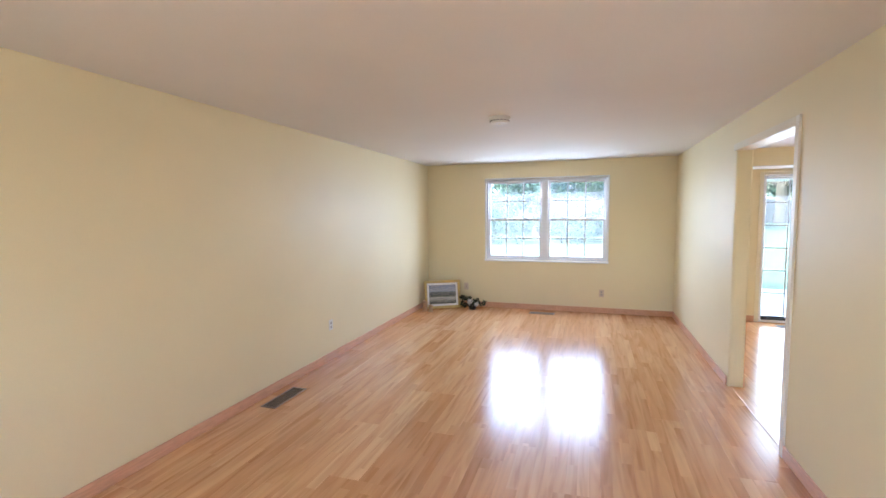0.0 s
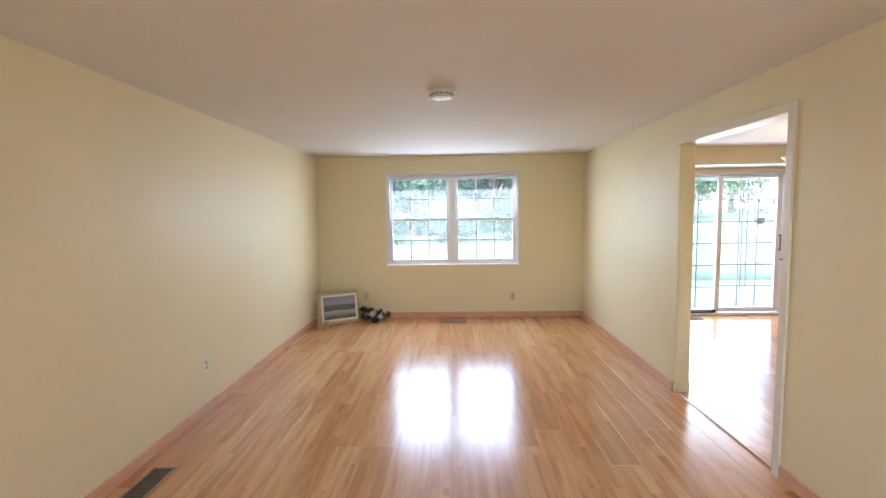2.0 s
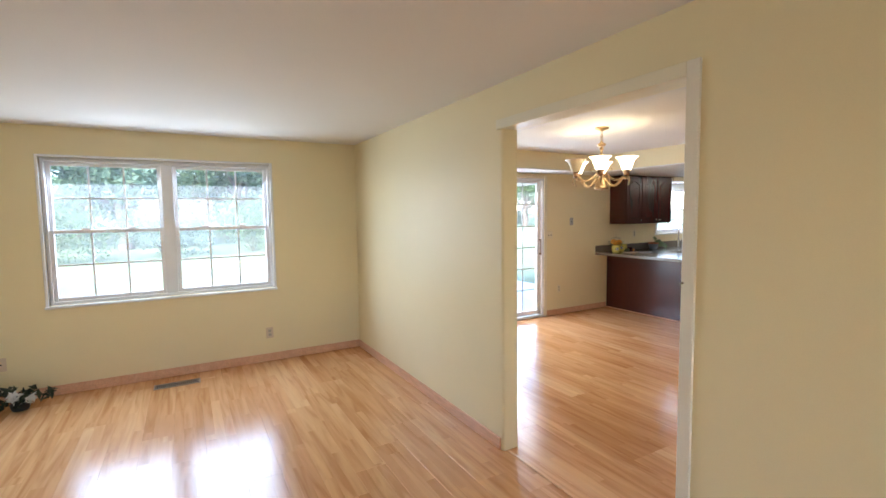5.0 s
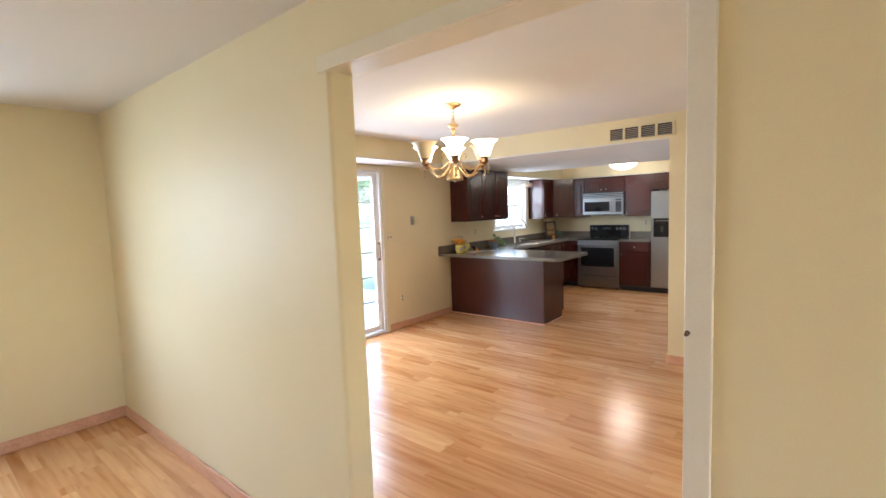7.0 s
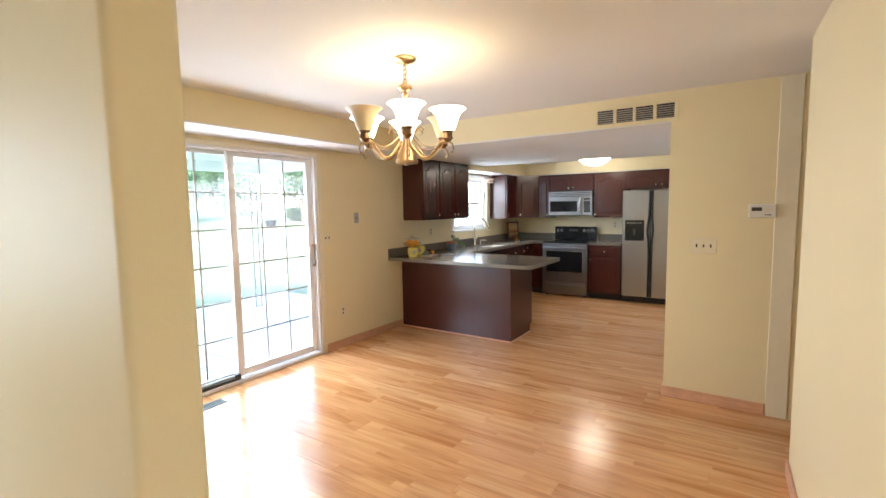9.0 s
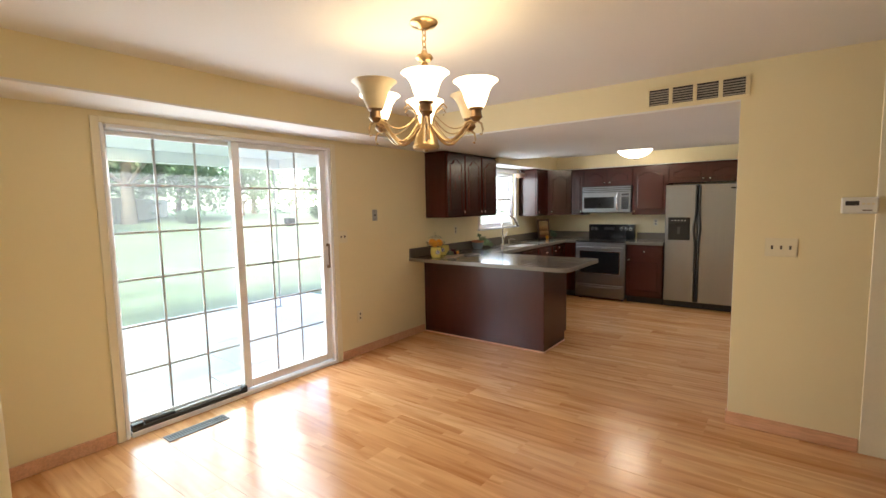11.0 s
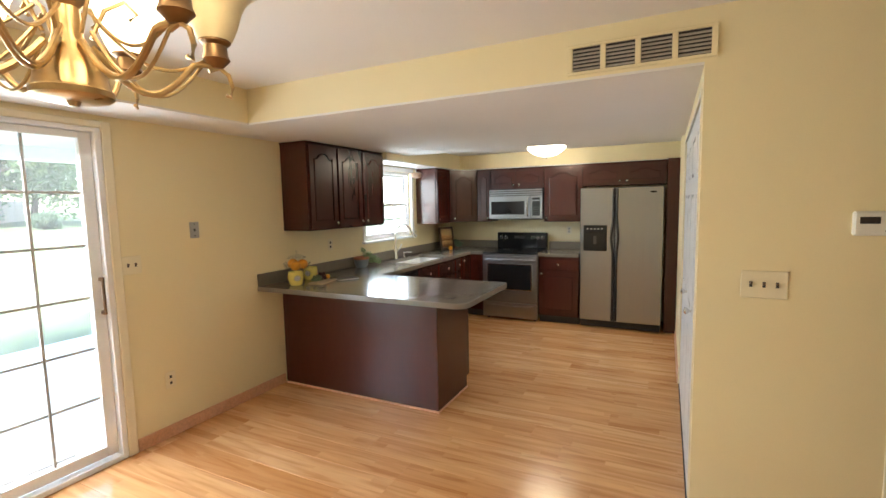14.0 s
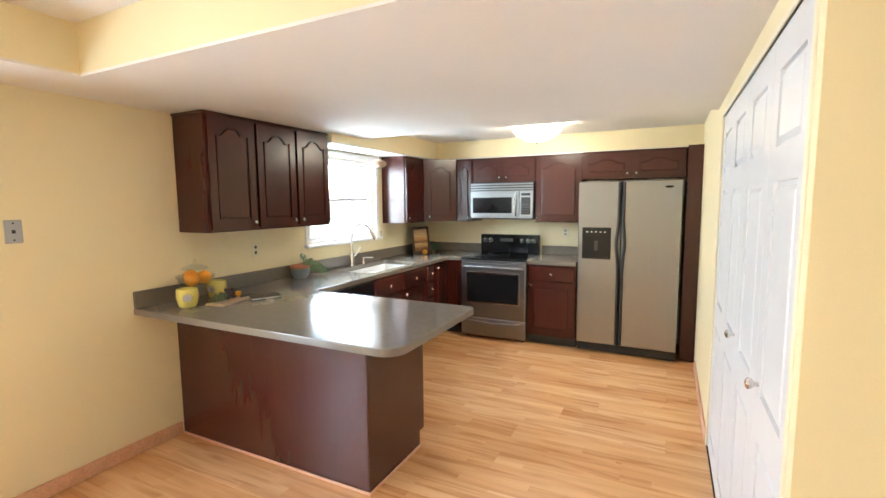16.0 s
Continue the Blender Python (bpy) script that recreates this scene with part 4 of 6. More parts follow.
MF = 8.84
mw = thing("microwave", "stainless over-the-range microwave with dark window", "microwave", (9.05, 6.0, 1.347))
part("body", boxes((MF + 0.03, XE - 0.004, ry0, ry1, 1.342, 1.763), bevel=0.003), BLACKP, mw)
md = part("door", boxes((MF, MF + 0.028, ry0 + 0.16, ry1, 1.352, 1.667), bevel=0.005), STEEL, mw)
part("window", boxes((MF - 0.003, MF + 0.002, ry0 + 0.245, ry1 - 0.03, 1.412, 1.592), bevel=0.002), BLACK, md, "dark microwave window")
part("handle", tube([(MF, ry0 + 0.195, 1.387), (MF - 0.03, ry0 + 0.195, 1.417), (MF - 0.035, ry0 + 0.195, 1.517), (MF - 0.03, ry0 + 0.195, 1.617), (MF, ry0 + 0.195, 1.647)], 0.011), CHROME, md, smooth=True)
mc = part("control_panel", boxes((MF, MF + 0.028, ry0, ry0 + 0.156, 1.352, 1.667), bevel=0.005), STEEL, mw)
kp = part("keypad", boxes((MF - 0.003, MF + 0.002, ry0 + 0.03, ry0 + 0.135, 1.397, 1.592), bevel=0.002), BLACK, mc)
for i in range(3):
    for j in range(4):
        part("key", boxes((MF - 0.0045, MF - 0.003, ry0 + 0.042 + i * 0.03, ry0 + 0.062 + i * 0.03, 1.412 + j * 0.03, 1.427 + j * 0.03)), BLACKP, kp)
part("display", boxes((MF - 0.003, MF + 0.002, ry0 + 0.03, ry0 + 0.135, 1.607, 1.637), bevel=0.001), BLACK, mc)
vg = part("vent_grille", boxes((MF + 0.006, MF + 0.028, ry0, ry1, 1.669, 1.757)), SLOT, mw)
for i in range(3):
    part("slat", boxes((MF, MF + 0.02, ry0, ry1, 1.675 + i * 0.029, 1.694 + i * 0.029), bevel=0.003), STEEL, vg)

# ---- outdoors ----
def hill(x, y):
    f = min(1, max(0, (y - 12) / 34))
    return -0.2 + 0.9 * f * f * (3 - 2 * f) + 0.05 * math.sin(x * 0.35) * f


GRASS = surface("mown_grass", (0.13, 0.165, 0.095), 0.9, vary=0.3, scale=0.8, fine=60, bump=0.6, depth=0.03, spec=0.1)
CONCRETE = surface("pale_concrete", (0.66, 0.66, 0.65), 0.85, vary=0.12, scale=1.5, fine=90, bump=0.3, depth=0.004, spec=0.2)
BARK = surface("grey_brown_bark", (0.105, 0.085, 0.065), 0.9, vary=0.3, scale=4, fine=30, bump=0.8, depth=0.03, spec=0.1)
CEDAR = wood("weathered_fence_wood", (0.30, 0.25, 0.20), (0.45, 0.39, 0.32), 0.85, "z", 8, vary_objects=0.3)
SIDING = surface("pale_siding", (0.55, 0.47, 0.43), 0.7, vary=0.06, bump=0.05)
ROOF = surface("grey_shingle", (0.13, 0.12, 0.12), 0.9, vary=0.2, scale=2, fine=30, bump=0.5, depth=0.02)
IRON = surface("dark_wrought_iron", (0.13, 0.13, 0.13), 0.5, 0.5, vary=0.15, bump=0.05)


def leaf_material(name, lo, hi):
    m, nt, b = material(name)
    geo = nt.nodes.new("ShaderNodeNewGeometry")
    nt.links.new(ramp(nt, geo.outputs["Random Per Island"], [(0, lo), (1, hi)]), b.inputs["Base Color"])
    b.inputs["Roughness"].default_value = 0.55
    b.inputs["Specular IOR Level"].default_value = 0.25
    thin = nt.nodes.new("ShaderNodeBsdfTranslucent")
    nt.links.new(b.inputs["Base Color"].links[0].from_socket, thin.inputs[0])
    mx = nt.nodes.new("ShaderNodeMixShader")
    mx.inputs[0].default_value = 0.45
    nt.links.new(b.outputs[0], mx.inputs[1])
    nt.links.new(thin.outputs[0], mx.inputs[2])
    nt.links.new(mx.outputs[0], nt.nodes["Material Output"].inputs[0])
    return m


LEAF = leaf_material("tree_leaves", (0.08, 0.135, 0.065), (0.17, 0.24, 0.125))
NEEDLE = leaf_material("blue_green_leaves", (0.08, 0.13, 0.09), (0.16, 0.22, 0.15))
HERB = leaf_material("small_plant_leaves", (0.15, 0.23, 0.10), (0.29, 0.37, 0.19))

xs = [-400, -150, -60] + [-40 + 2 * i for i in range(46)] + [70, 150, 400]
ys = [-400, -60, -10, 6, 9, 11, 12] + [13 + 1.5 * i for i in range(24)] + [60, 120, 300, 800]
verts = [(x, y, hill(x, y)) for y in ys for x in xs]
nx = len(xs)
faces = [(j * nx + i, j * nx + i + 1, (j + 1) * nx + i + 1, (j + 1) * nx + i) for j in range(len(ys) - 1) for i in range(nx - 1)]
gm = bpy.data.meshes.new("ground")
gm.from_pydata(verts, [], faces)
gm.materials.append(GRASS)
gm.shade_smooth()
tagged(new("ground", gm), "sunlit mown green lawn reaching to the fence", "lawn", kind="structure")

pav = tagged(part("pavement", boxes((1.0, 7.0, YN + T + 0.01, 11.3, -0.24, -0.155)), CONCRETE), "pale concrete patio slab under the porch roof", "patio", kind="structure")
for i in range(4):
    for j in range(2):
        part("patio_panel", boxes((1.0 + i * 1.5 + 0.004, 2.5 + i * 1.5 - 0.004, YN + T + 0.012 + j * 1.97, YN + T + 0.004 + (j + 1) * 1.965, -0.155, -0.14), bevel=0.004), CONCRETE, pav)
mat = thing("doormat", "grey woven doormat on the patio slab", "doormat", (4.0, 8.1, -0.14))
part("pad", slab([(3.62, 7.86), (4.37, 7.82), (4.40, 8.22), (3.65, 8.27)], -0.139, -0.122, 0.004), surface("grey_coir", (0.42, 0.40, 0.38), 0.95, vary=0.25, scale=12, fine=300, bump=0.8, depth=0.004), mat)

pr = thing("porch_roof", "white painted flat porch roof over the patio", "porch roof", (3.9, 9.0, 2.1))
part("deck", boxes((1.75, 6.2, YN + T + 0.01, 10.7, 2.31, 2.40)), WHITE, pr)
part("beam", boxes((1.75, 6.2, 10.45, 10.57, 2.14, 2.309), bevel=0.004), WHITE, pr)
part("beam", boxes((6.02, 6.14, YN + T + 0.01, 10.449, 2.14, 2.309), bevel=0.004), WHITE, pr)
part("fascia", boxes((1.73, 6.22, 10.7, 10.73, 2.18, 2.42), (6.2, 6.23, YN + T + 0.01, 10.7, 2.18, 2.42)), WHITE, pr)
for i in range(22):
    part("soffit_board", boxes((1.76, 6.01, YN + T + 0.02 + i * 0.14, YN + T + 0.15 + i * 0.14, 2.296, 2.309), bevel=0.003), WHITE, pr)


def iron_post(x, y):
    p = thing("porch_post", "slender dark wrought-iron porch post", "post", (x, y, -0.14), "porch posts")
    for s in (-0.055, 0.055):
        part("shaft", boxes((x + s - 0.009, x + s + 0.009, y - 0.009, y + 0.009, -0.13, 2.135), bevel=0.002), IRON, p)
    part("base_plate", boxes((x - 0.08, x + 0.08, y - 0.04, y + 0.04, -0.1395, -0.131), bevel=0.002), IRON, p)
    for z in (0.25, 1.0, 1.75):
        part("scroll", tube([(x + 0.045 * math.cos(a / 8 * math.pi * 2), y, z + 0.09 * math.sin(a / 8 * math.pi * 2)) for a in range(9)], 0.005, 6), IRON, p)
    return p


for x in (1.95, 3.55, 5.9):
    iron_post(x, 10.51)
hp = thing("hanging_planter", "dark hanging planter on a thin wire", "planter", (6.215, 10.5, 1.2))
part("pot", lathe([(0.05, 1.20), (0.085, 1.23), (0.10, 1.33), (0.105, 1.34), (0.09, 1.335), (0.0, 1.32)], 16, Matrix.Translation((6.215, 10.51, 0))), BLACKP, hp, smooth=True)
part("wire", tube([(6.215, 10.51, 1.325), (6.215, 10.51, 2.179)], 0.004, 6), IRON, hp)


def leaves(name, centres, count, size, mat, parent, seed, squash=0.8):
    """Many small bent leaves gathered in uneven clumps; one mesh."""
    rng = np.random.default_rng(seed)
    vs, fs = [], []
    w = np.array([c[3] ** 2 for c in centres])
    pick = rng.choice(len(centres), count, p=w / w.sum())
    for k in pick:
        cx, cy, cz, rad = centres[k]
        d = rng.normal(size=3)
        d /= np.linalg.norm(d)
        q = np.array((cx, cy, cz)) + d * rad * rng.uniform(0.45, 1.05) * np.array((1, 1, squash))
        a = rng.normal(size=3)
        a /= np.linalg.norm(a)
        b = np.cross(a, rng.normal(size=3))
        b /= np.linalg.norm(b)
        s = size * rng.uniform(0.6, 1.3)
        c = np.cross(a, b) * s * 0.25
        i = len(vs)
        vs += [tuple(q - a * s), tuple(q + b * s * 0.45 + c), tuple(q + a * s), tuple(q - b * s * 0.45 + c)]
        fs += [(i, i + 1, i + 2), (i, i + 2, i + 3)]
    me = bpy.data.meshes.new(name)
    me.from_pydata(vs, [], fs)
    me.materials.append(mat)
    ob = new(name, me)
    ob.parent = parent
    ob.matrix_parent_inverse = WORLD.get(parent, Matrix.Identity(4)).inverted()
    return ob


def tree(x, y, height, spread, trunk, seed, label, mat=None, count=3200, low=0.28):
    rng = random.Random(seed)
    z = hill(x, y)
    t = thing("tree", label, "tree", (x, y, z), "garden trees")
    top = z + height * 0.7
    spine = [(x + rng.uniform(-0.08, 0.08) * i, y + rng.uniform(-0.08, 0.08) * i, z - 0.15 + (top - z) * i / 6) for i in range(7)]
    part("trunk", tube(spine, trunk, 10, [1.35, 1.0, 0.9, 0.78, 0.62, 0.45, 0.25]), BARK, t, smooth=True)
    lobes = []
    for i in range(9):
        a = i * 2.4 + rng.uniform(-0.4, 0.4)
        f = low + 0.1 + (0.95 - low) * i / 9
        r = spread * (1.0 - 0.55 * max(0, f - 0.45)) * rng.uniform(0.45, 0.75)
        base = Vector(spine[min(6, 2 + i // 3)])
        tip = Vector((x + r * math.cos(a), y + r * math.sin(a), z + height * f))
        mid = base.lerp(tip, 0.5) + Vector((0, 0, 0.15 * r))
        part("limb", tube([base, mid, tip], trunk * 0.42, 7, [1.0, 0.65, 0.25]), BARK, t, smooth=True)
        lobes.append((tip.x, tip.y, tip.z, spread * rng.uniform(0.36, 0.55)))
        lobes.append((mid.x, mid.y, mid.z + 0.2 * spread, spread * rng.uniform(0.25, 0.4)))
    lobes.append((x, y, z + height * 0.82, spread * 0.55))
    leaves("crown", lobes, int(count * 1.5), 0.016 * height + 0.05, mat or LEAF, t, seed)
    return t


tree(13.9, 40.0, 11.5, 6.6, 0.42, 1, "broad green shade tree with a thick trunk", count=9000, low=0.2)
tree(19.9, 46.3, 8.0, 4.6, 0.24, 2, "small forked green garden tree", count=5200, low=0.18)
tree(32.2, 57.5, 7.0, 4.4, 0.22, 3, "small rounded green garden tree", low=0.18)
tree(25.5, 33.0, 6.0, 3.0, 0.2, 4, "green leafy garden tree near the fence")
tree(3.0, 34.0, 8.0, 3.6, 0.28, 5, "tall green garden tree in front of the fence")
tree(-2.6, 27.0, 9.0, 3.4, 0.26, 6, "tall blue-green tree on the lawn", NEEDLE, 4200, 0.02)
tree(-8.5, 30.0, 10.0, 4.0, 0.3, 7, "tall spreading green tree on the lawn", NEEDLE, 4200, 0.02)
tree(0.6, 36.0, 9.5, 3.6, 0.3, 8, "tall pale green tree behind the lawn", LEAF, 4200, 0.02)
tree(-14.0, 36.0, 11.0, 4.6, 0.3, 9, "large green tree at the garden edge", LEAF, 4200, 0.03)
tree(-5.5, 36.0, 9.0, 4.0, 0.28, 12, "broad pale green tree behind the lawn", LEAF, 4200, 0.02)
tree(5.6, 31.5, 7.5, 3.2, 0.24, 13, "green tree with a low crown on the lawn", NEEDLE, 6000, 0.02)
tree(33.0, 42.0, 8.0, 4.2, 0.3, 10, "large green tree beyond the fence", LEAF, 3600, 0.1)
tree(14.0, 52.0, 12.0, 6.5, 0.3, 11, "large green tree behind the fence", LEAF, 5200, 0.03)
tree(7.0, 44.0, 11.0, 6.0, 0.3, 14, "large pale green tree behind the fence", LEAF, 5200, 0.03)
tree(24.0, 66.0, 13.0, 7.5, 0.35, 15, "tall green tree far behind the lawn", LEAF, 5200, 0.02)
tree(40.0, 68.0, 12.0, 7.5, 0.35, 16, "broad green tree far beyond the lawn", LEAF, 5200, 0.02)
for i, (x, y, s) in enumerate(((-4.4, 22.5, 2.3), (-1.0, 23.0, 2.0), (2.3, 23.5, 2.1), (5.2, 25.0, 1.6), (-7.4, 22.5, 2.3), (16.5, 37.0, 0.9), (27.0, 36.0, 1.2))):
    sh = thing("shrub", "rounded green garden shrub on the lawn", "shrub", (x, y, hill(x, y)), "garden shrubs")
    zz = hill(x, y)
    for k in range(4):
        part("stem", tube([(x, y, zz - 0.05), (x + 0.3 * s * math.cos(k * 1.6), y + 0.3 * s * math.sin(k * 1.6), zz + 0.7 * s)], 0.025, 6, [1, 0.5]), BARK, sh)
    leaves("foliage", [(x + 0.4 * s * math.cos(k * 1.3), y + 0.4 * s * math.sin(k * 1.3), zz + s * (0.35 + 0.12 * k), 0.55 * s) for k in range(5)], 1900, 0.09, NEEDLE if i % 2 else LEAF, sh, 40 + i)

FX, FY, FUX, FUY = 5.6, 28.1, 0.5175, 0.8557       # the fence runs off slantwise from the lawn's near side
fence = thing("fence", "tall weathered wooden privacy fence along the garden", "fence", (FX, FY, hill(FX, FY)))
board = mesh_of("board", boxes((-0.078, 0.078, -0.012, 0.012, 0.0, 1.85), bevel=0.006), CEDAR)
for i in range(210):
    x, y = FX + FUX * 0.17 * i, FY + FUY * 0.17 * i
    ob = new("board", board)
    ob.parent = fence
    ob.matrix_parent_inverse = WORLD[fence].inverted()
    ob.matrix_basis = pose(x, y, hill(x, y) - 0.03 + 0.02 * math.sin(i * 1.7), 0, 0.4 * math.sin(i * 2.3), 58.8)
for i in range(15):
    x, y = FX + FUX * 2.45 * i - FUY * 0.07, FY + FUY * 2.45 * i + FUX * 0.07
    bm = boxes((-0.05, 0.05, -0.05, 0.05, -0.1, 1.8), bevel=0.006)
    bm.transform(pose(x, y, hill(x, y), 0, 0, 58.8))
    part("post", bm, CEDAR, fence)

hz = hill(0, 60)
house = thing("house", "pale sided neighbouring house with a grey roof", "house", (0, 55, hz))
part("wall", boxes((-8, 8, 52, 60, hz - 0.3, hz + 3.0)), SIDING, house)
bm = bmesh.new()
pts = [(-8.6, 51.4, hz + 2.9), (8.6, 51.4, hz + 2.9), (8.6, 60.6, hz + 2.9), (-8.6, 60.6, hz + 2.9), (-8.6, 56, hz + 5.4), (8.6, 56, hz + 5.4)]
pv = [bm.verts.new(p) for p in pts]
for f in ((0, 1, 5, 4), (2, 3, 4, 5), (0, 4, 3), (1, 2, 5), (3, 2, 1, 0)):
    bm.faces.new([pv[k] for k in f])
part("roof", bm, ROOF, house)
for x in (-6, -2.4, 1.4, 5):
    w = part("window", boxes((x, x + 1.5, 51.93, 51.999, hz + 0.9, hz + 2.2), bevel=0.02), WHITE, house)
    for k in range(2):
        part("pane", boxes((x + 0.1 + k * 0.67, x + 0.73 + k * 0.67, 51.90, 51.93, hz + 1.0, hz + 2.1)), BLACK, w)

# ---- fittings on walls and ceilings ----
def plate(name, label, category, m, w=0.072, h=0.116, mat=None, holes=(), toggles=(), group="", hole_mat=None):
    """A wall plate in a local frame: u across, v up, w out of the wall."""
    p = thing(name, label, category, (0, 0, 0), group)
    p.matrix_basis = Matrix.Identity(4)
    bm = boxes((-w / 2, w / 2, -h / 2, h / 2, 0.0005, 0.006), bevel=0.0025)
    bm.transform(m)
    pl = part("plate", bm, mat or IVORY, p)
    for a, b, c, d in holes:
        q = boxes((a - c / 2, a + c / 2, b - d / 2, b + d / 2, 0.0055, 0.0075), bevel=0.0008)
        q.transform(m)
        part("socket", q, hole_mat or SLOT, pl)
    for a in toggles:
        q = boxes((a - 0.0055, a + 0.0055, -0.012, 0.012, 0.0055, 0.0075), bevel=0.0008)
        q.transform(m)
        part("switch_slot", q, SLOT, pl)
        q = boxes((a - 0.004, a + 0.004, 0.0, 0.010, 0.006, 0.018), bevel=0.0015)
        q.transform(m)
        part("toggle", q, BROWN, pl)
    WORLD[p] = Matrix.Identity(4)
    return p


def on_north(x, z):
    return frame_axes((x, YN, z), (1, 0, 0), (0, -1, 0))


def on_pier(y, z):
    return frame_axes((XH, y, z), (0, -1, 0), (-1, 0, 0))


DUPLEX = ((0, 0.021, 0.03, 0.027), (0, -0.021, 0.03, 0.027))
GREYP = surface("grey_outlet_face", (0.42, 0.38, 0.32), 0.45, bump=0)
plate("wall_outlet", "white duplex outlet on the long cream wall", "outlet", frame_axes((XL, 4.04, 0.38), (0, 1, 0), (1, 0, 0)), holes=DUPLEX, group="outlets", mat=PLASTIC, hole_mat=GREYP)
plate("wall_outlet", "beige duplex outlet below the living room window", "outlet", on_north(0.495, 0.309), holes=DUPLEX, mat=BEIGE, group="outlets", hole_mat=GREYP)
plate("wall_plate", "beige cable plate low on the window wall", "wall plate", on_north(-1.665, 0.335), mat=BEIGE, holes=((0, 0, 0.012, 0.012),))
plate("wall_outlet", "ivory duplex outlet beside the sliding door", "outlet", on_north(4.69, 0.40), holes=((0, 0.021, 0.017, 0.02), (0, -0.021, 0.017, 0.02)), group="outlets")
plate("light_switch", "ivory double switch beside the sliding door", "switch", on_north(4.50, 1.222), w=0.118, toggles=(-0.023, 0.023), group="switches")
GREY = surface("brushed_metal_plate", (0.42, 0.41, 0.40), 0.4, 0.8, bump=0)
plate("phone_plate", "brushed metal wall phone plate", "phone plate", on_north(4.945, 1.42), mat=GREY, holes=((0, 0.0, 0.016, 0.018), (0, 0.042, 0.008, 0.008), (0, -0.042, 0.008, 0.008)))
plate("wall_outlet", "ivory outlet with dark sockets above the counter", "outlet", on_north(6.41, 1.185), holes=((0, 0.021, 0.022, 0.024), (0, -0.021, 0.022, 0.024)), group="outlets")
plate("wall_outlet", "ivory outlet beside the kitchen window", "outlet", on_north(8.155, 1.19), holes=DUPLEX, group="outlets", hole_mat=GREYP)
plate("wall_outlet", "ivory outlet between range and refrigerator", "outlet", frame_axes((XE, 5.36, 1.18), (0, -1, 0), (-1, 0, 0)), holes=DUPLEX, group="outlets", hole_mat=GREYP)
plate("light_switch", "ivory triple toggle switch on the pier", "switch", on_pier(3.775, 1.21), w=0.166, toggles=(-0.046, 0, 0.046), group="switches")

th = thing("thermostat", "white rectangular thermostat on the pier", "thermostat", (XH, 3.426, 1.42))
part("case", boxes((XH - 0.03, XH - 0.001, 3.346, 3.506, 1.42, 1.513), bevel=0.006), PLASTIC, th)
part("screen", boxes((XH - 0.032, XH - 0.0295, 3.429, 3.489, 1.466, 1.492), bevel=0.001), SLOT, th)
for i in range(3):
    part("button", boxes((XH - 0.032, XH - 0.0295, 3.364 + i * 0.02, 3.377 + i * 0.02, 1.47, 1.48)), IVORY, th)
part("label_bar", boxes((XH - 0.0315, XH - 0.0295, 3.374, 3.414, 1.436, 1.442)), BROWN, th)

vt = thing("wall_vent", "cream return-air vent with dark louvres in four sections", "vent", (XH, 4.32, 2.165))
v0, v1, vz0, vz1 = 3.985, 4.575, 2.172, 2.287
part("backing", boxes((XH - 0.004, XH - 0.001, v0 + 0.004, v1 - 0.004, vz0 + 0.004, vz1 - 0.004)), SLOT, vt)
secs = (v1 - v0) / 4
part("frame", boxes((XH - 0.014, XH - 0.001, v0 - 0.012, v1 + 0.012, vz1 - 0.004, vz1 + 0.01), (XH - 0.014, XH - 0.001, v0 - 0.012, v1 + 0.012, vz0 - 0.01, vz0 + 0.004),
                    *[(XH - 0.014, XH - 0.001, v0 + i * secs - 0.012, v0 + i * secs + 0.012, vz0 + 0.004, vz1 - 0.004) for i in range(5)], bevel=0.002), PAINT, vt)
for i in range(4):
    for j in range(6):
        z = vz0 + 0.012 + j * 0.0165
        bm = boxes((-0.005, 0.005, 0.013 - secs, -0.013, -0.0012, 0.0012))
        bm.transform(pose(XH - 0.009, v0 + (i + 1) * secs, z, 0, 35, 0))
        part("slat", bm, GREYP, vt)

sm = thing("smoke_detector", "round white smoke detector on the ceiling", "smoke detector", (-0.43, 3.67, CEIL - 0.055))
at = Matrix.Translation((-0.43, 3.67, CEIL))
part("base", lathe([(0.0, -0.001), (0.092, -0.001), (0.092, -0.012), (0.088, -0.02), (0.0, -0.02)][::-1], 32, at), PLASTIC, sm, smooth=True)
cv = part("cover", lathe([(0.0, -0.055), (0.04, -0.055), (0.066, -0.05), (0.078, -0.036), (0.08, -0.0205), (0.0, -0.0205)], 32, at), PLASTIC, sm, smooth=True)
for i in range(16):
    bm = boxes((0.074, 0.082, -0.009, 0.009, -0.036, -0.03))
    bm.transform(at @ pose(0, 0, 0, 0, 0, i * 22.5))
    part("vent_slot", bm, SLOT, cv)
part("test_button", lathe([(0.0, -0.058), (0.012, -0.058), (0.013, -0.0555), (0.0, -0.0555)], 16, at), IVORY, cv)


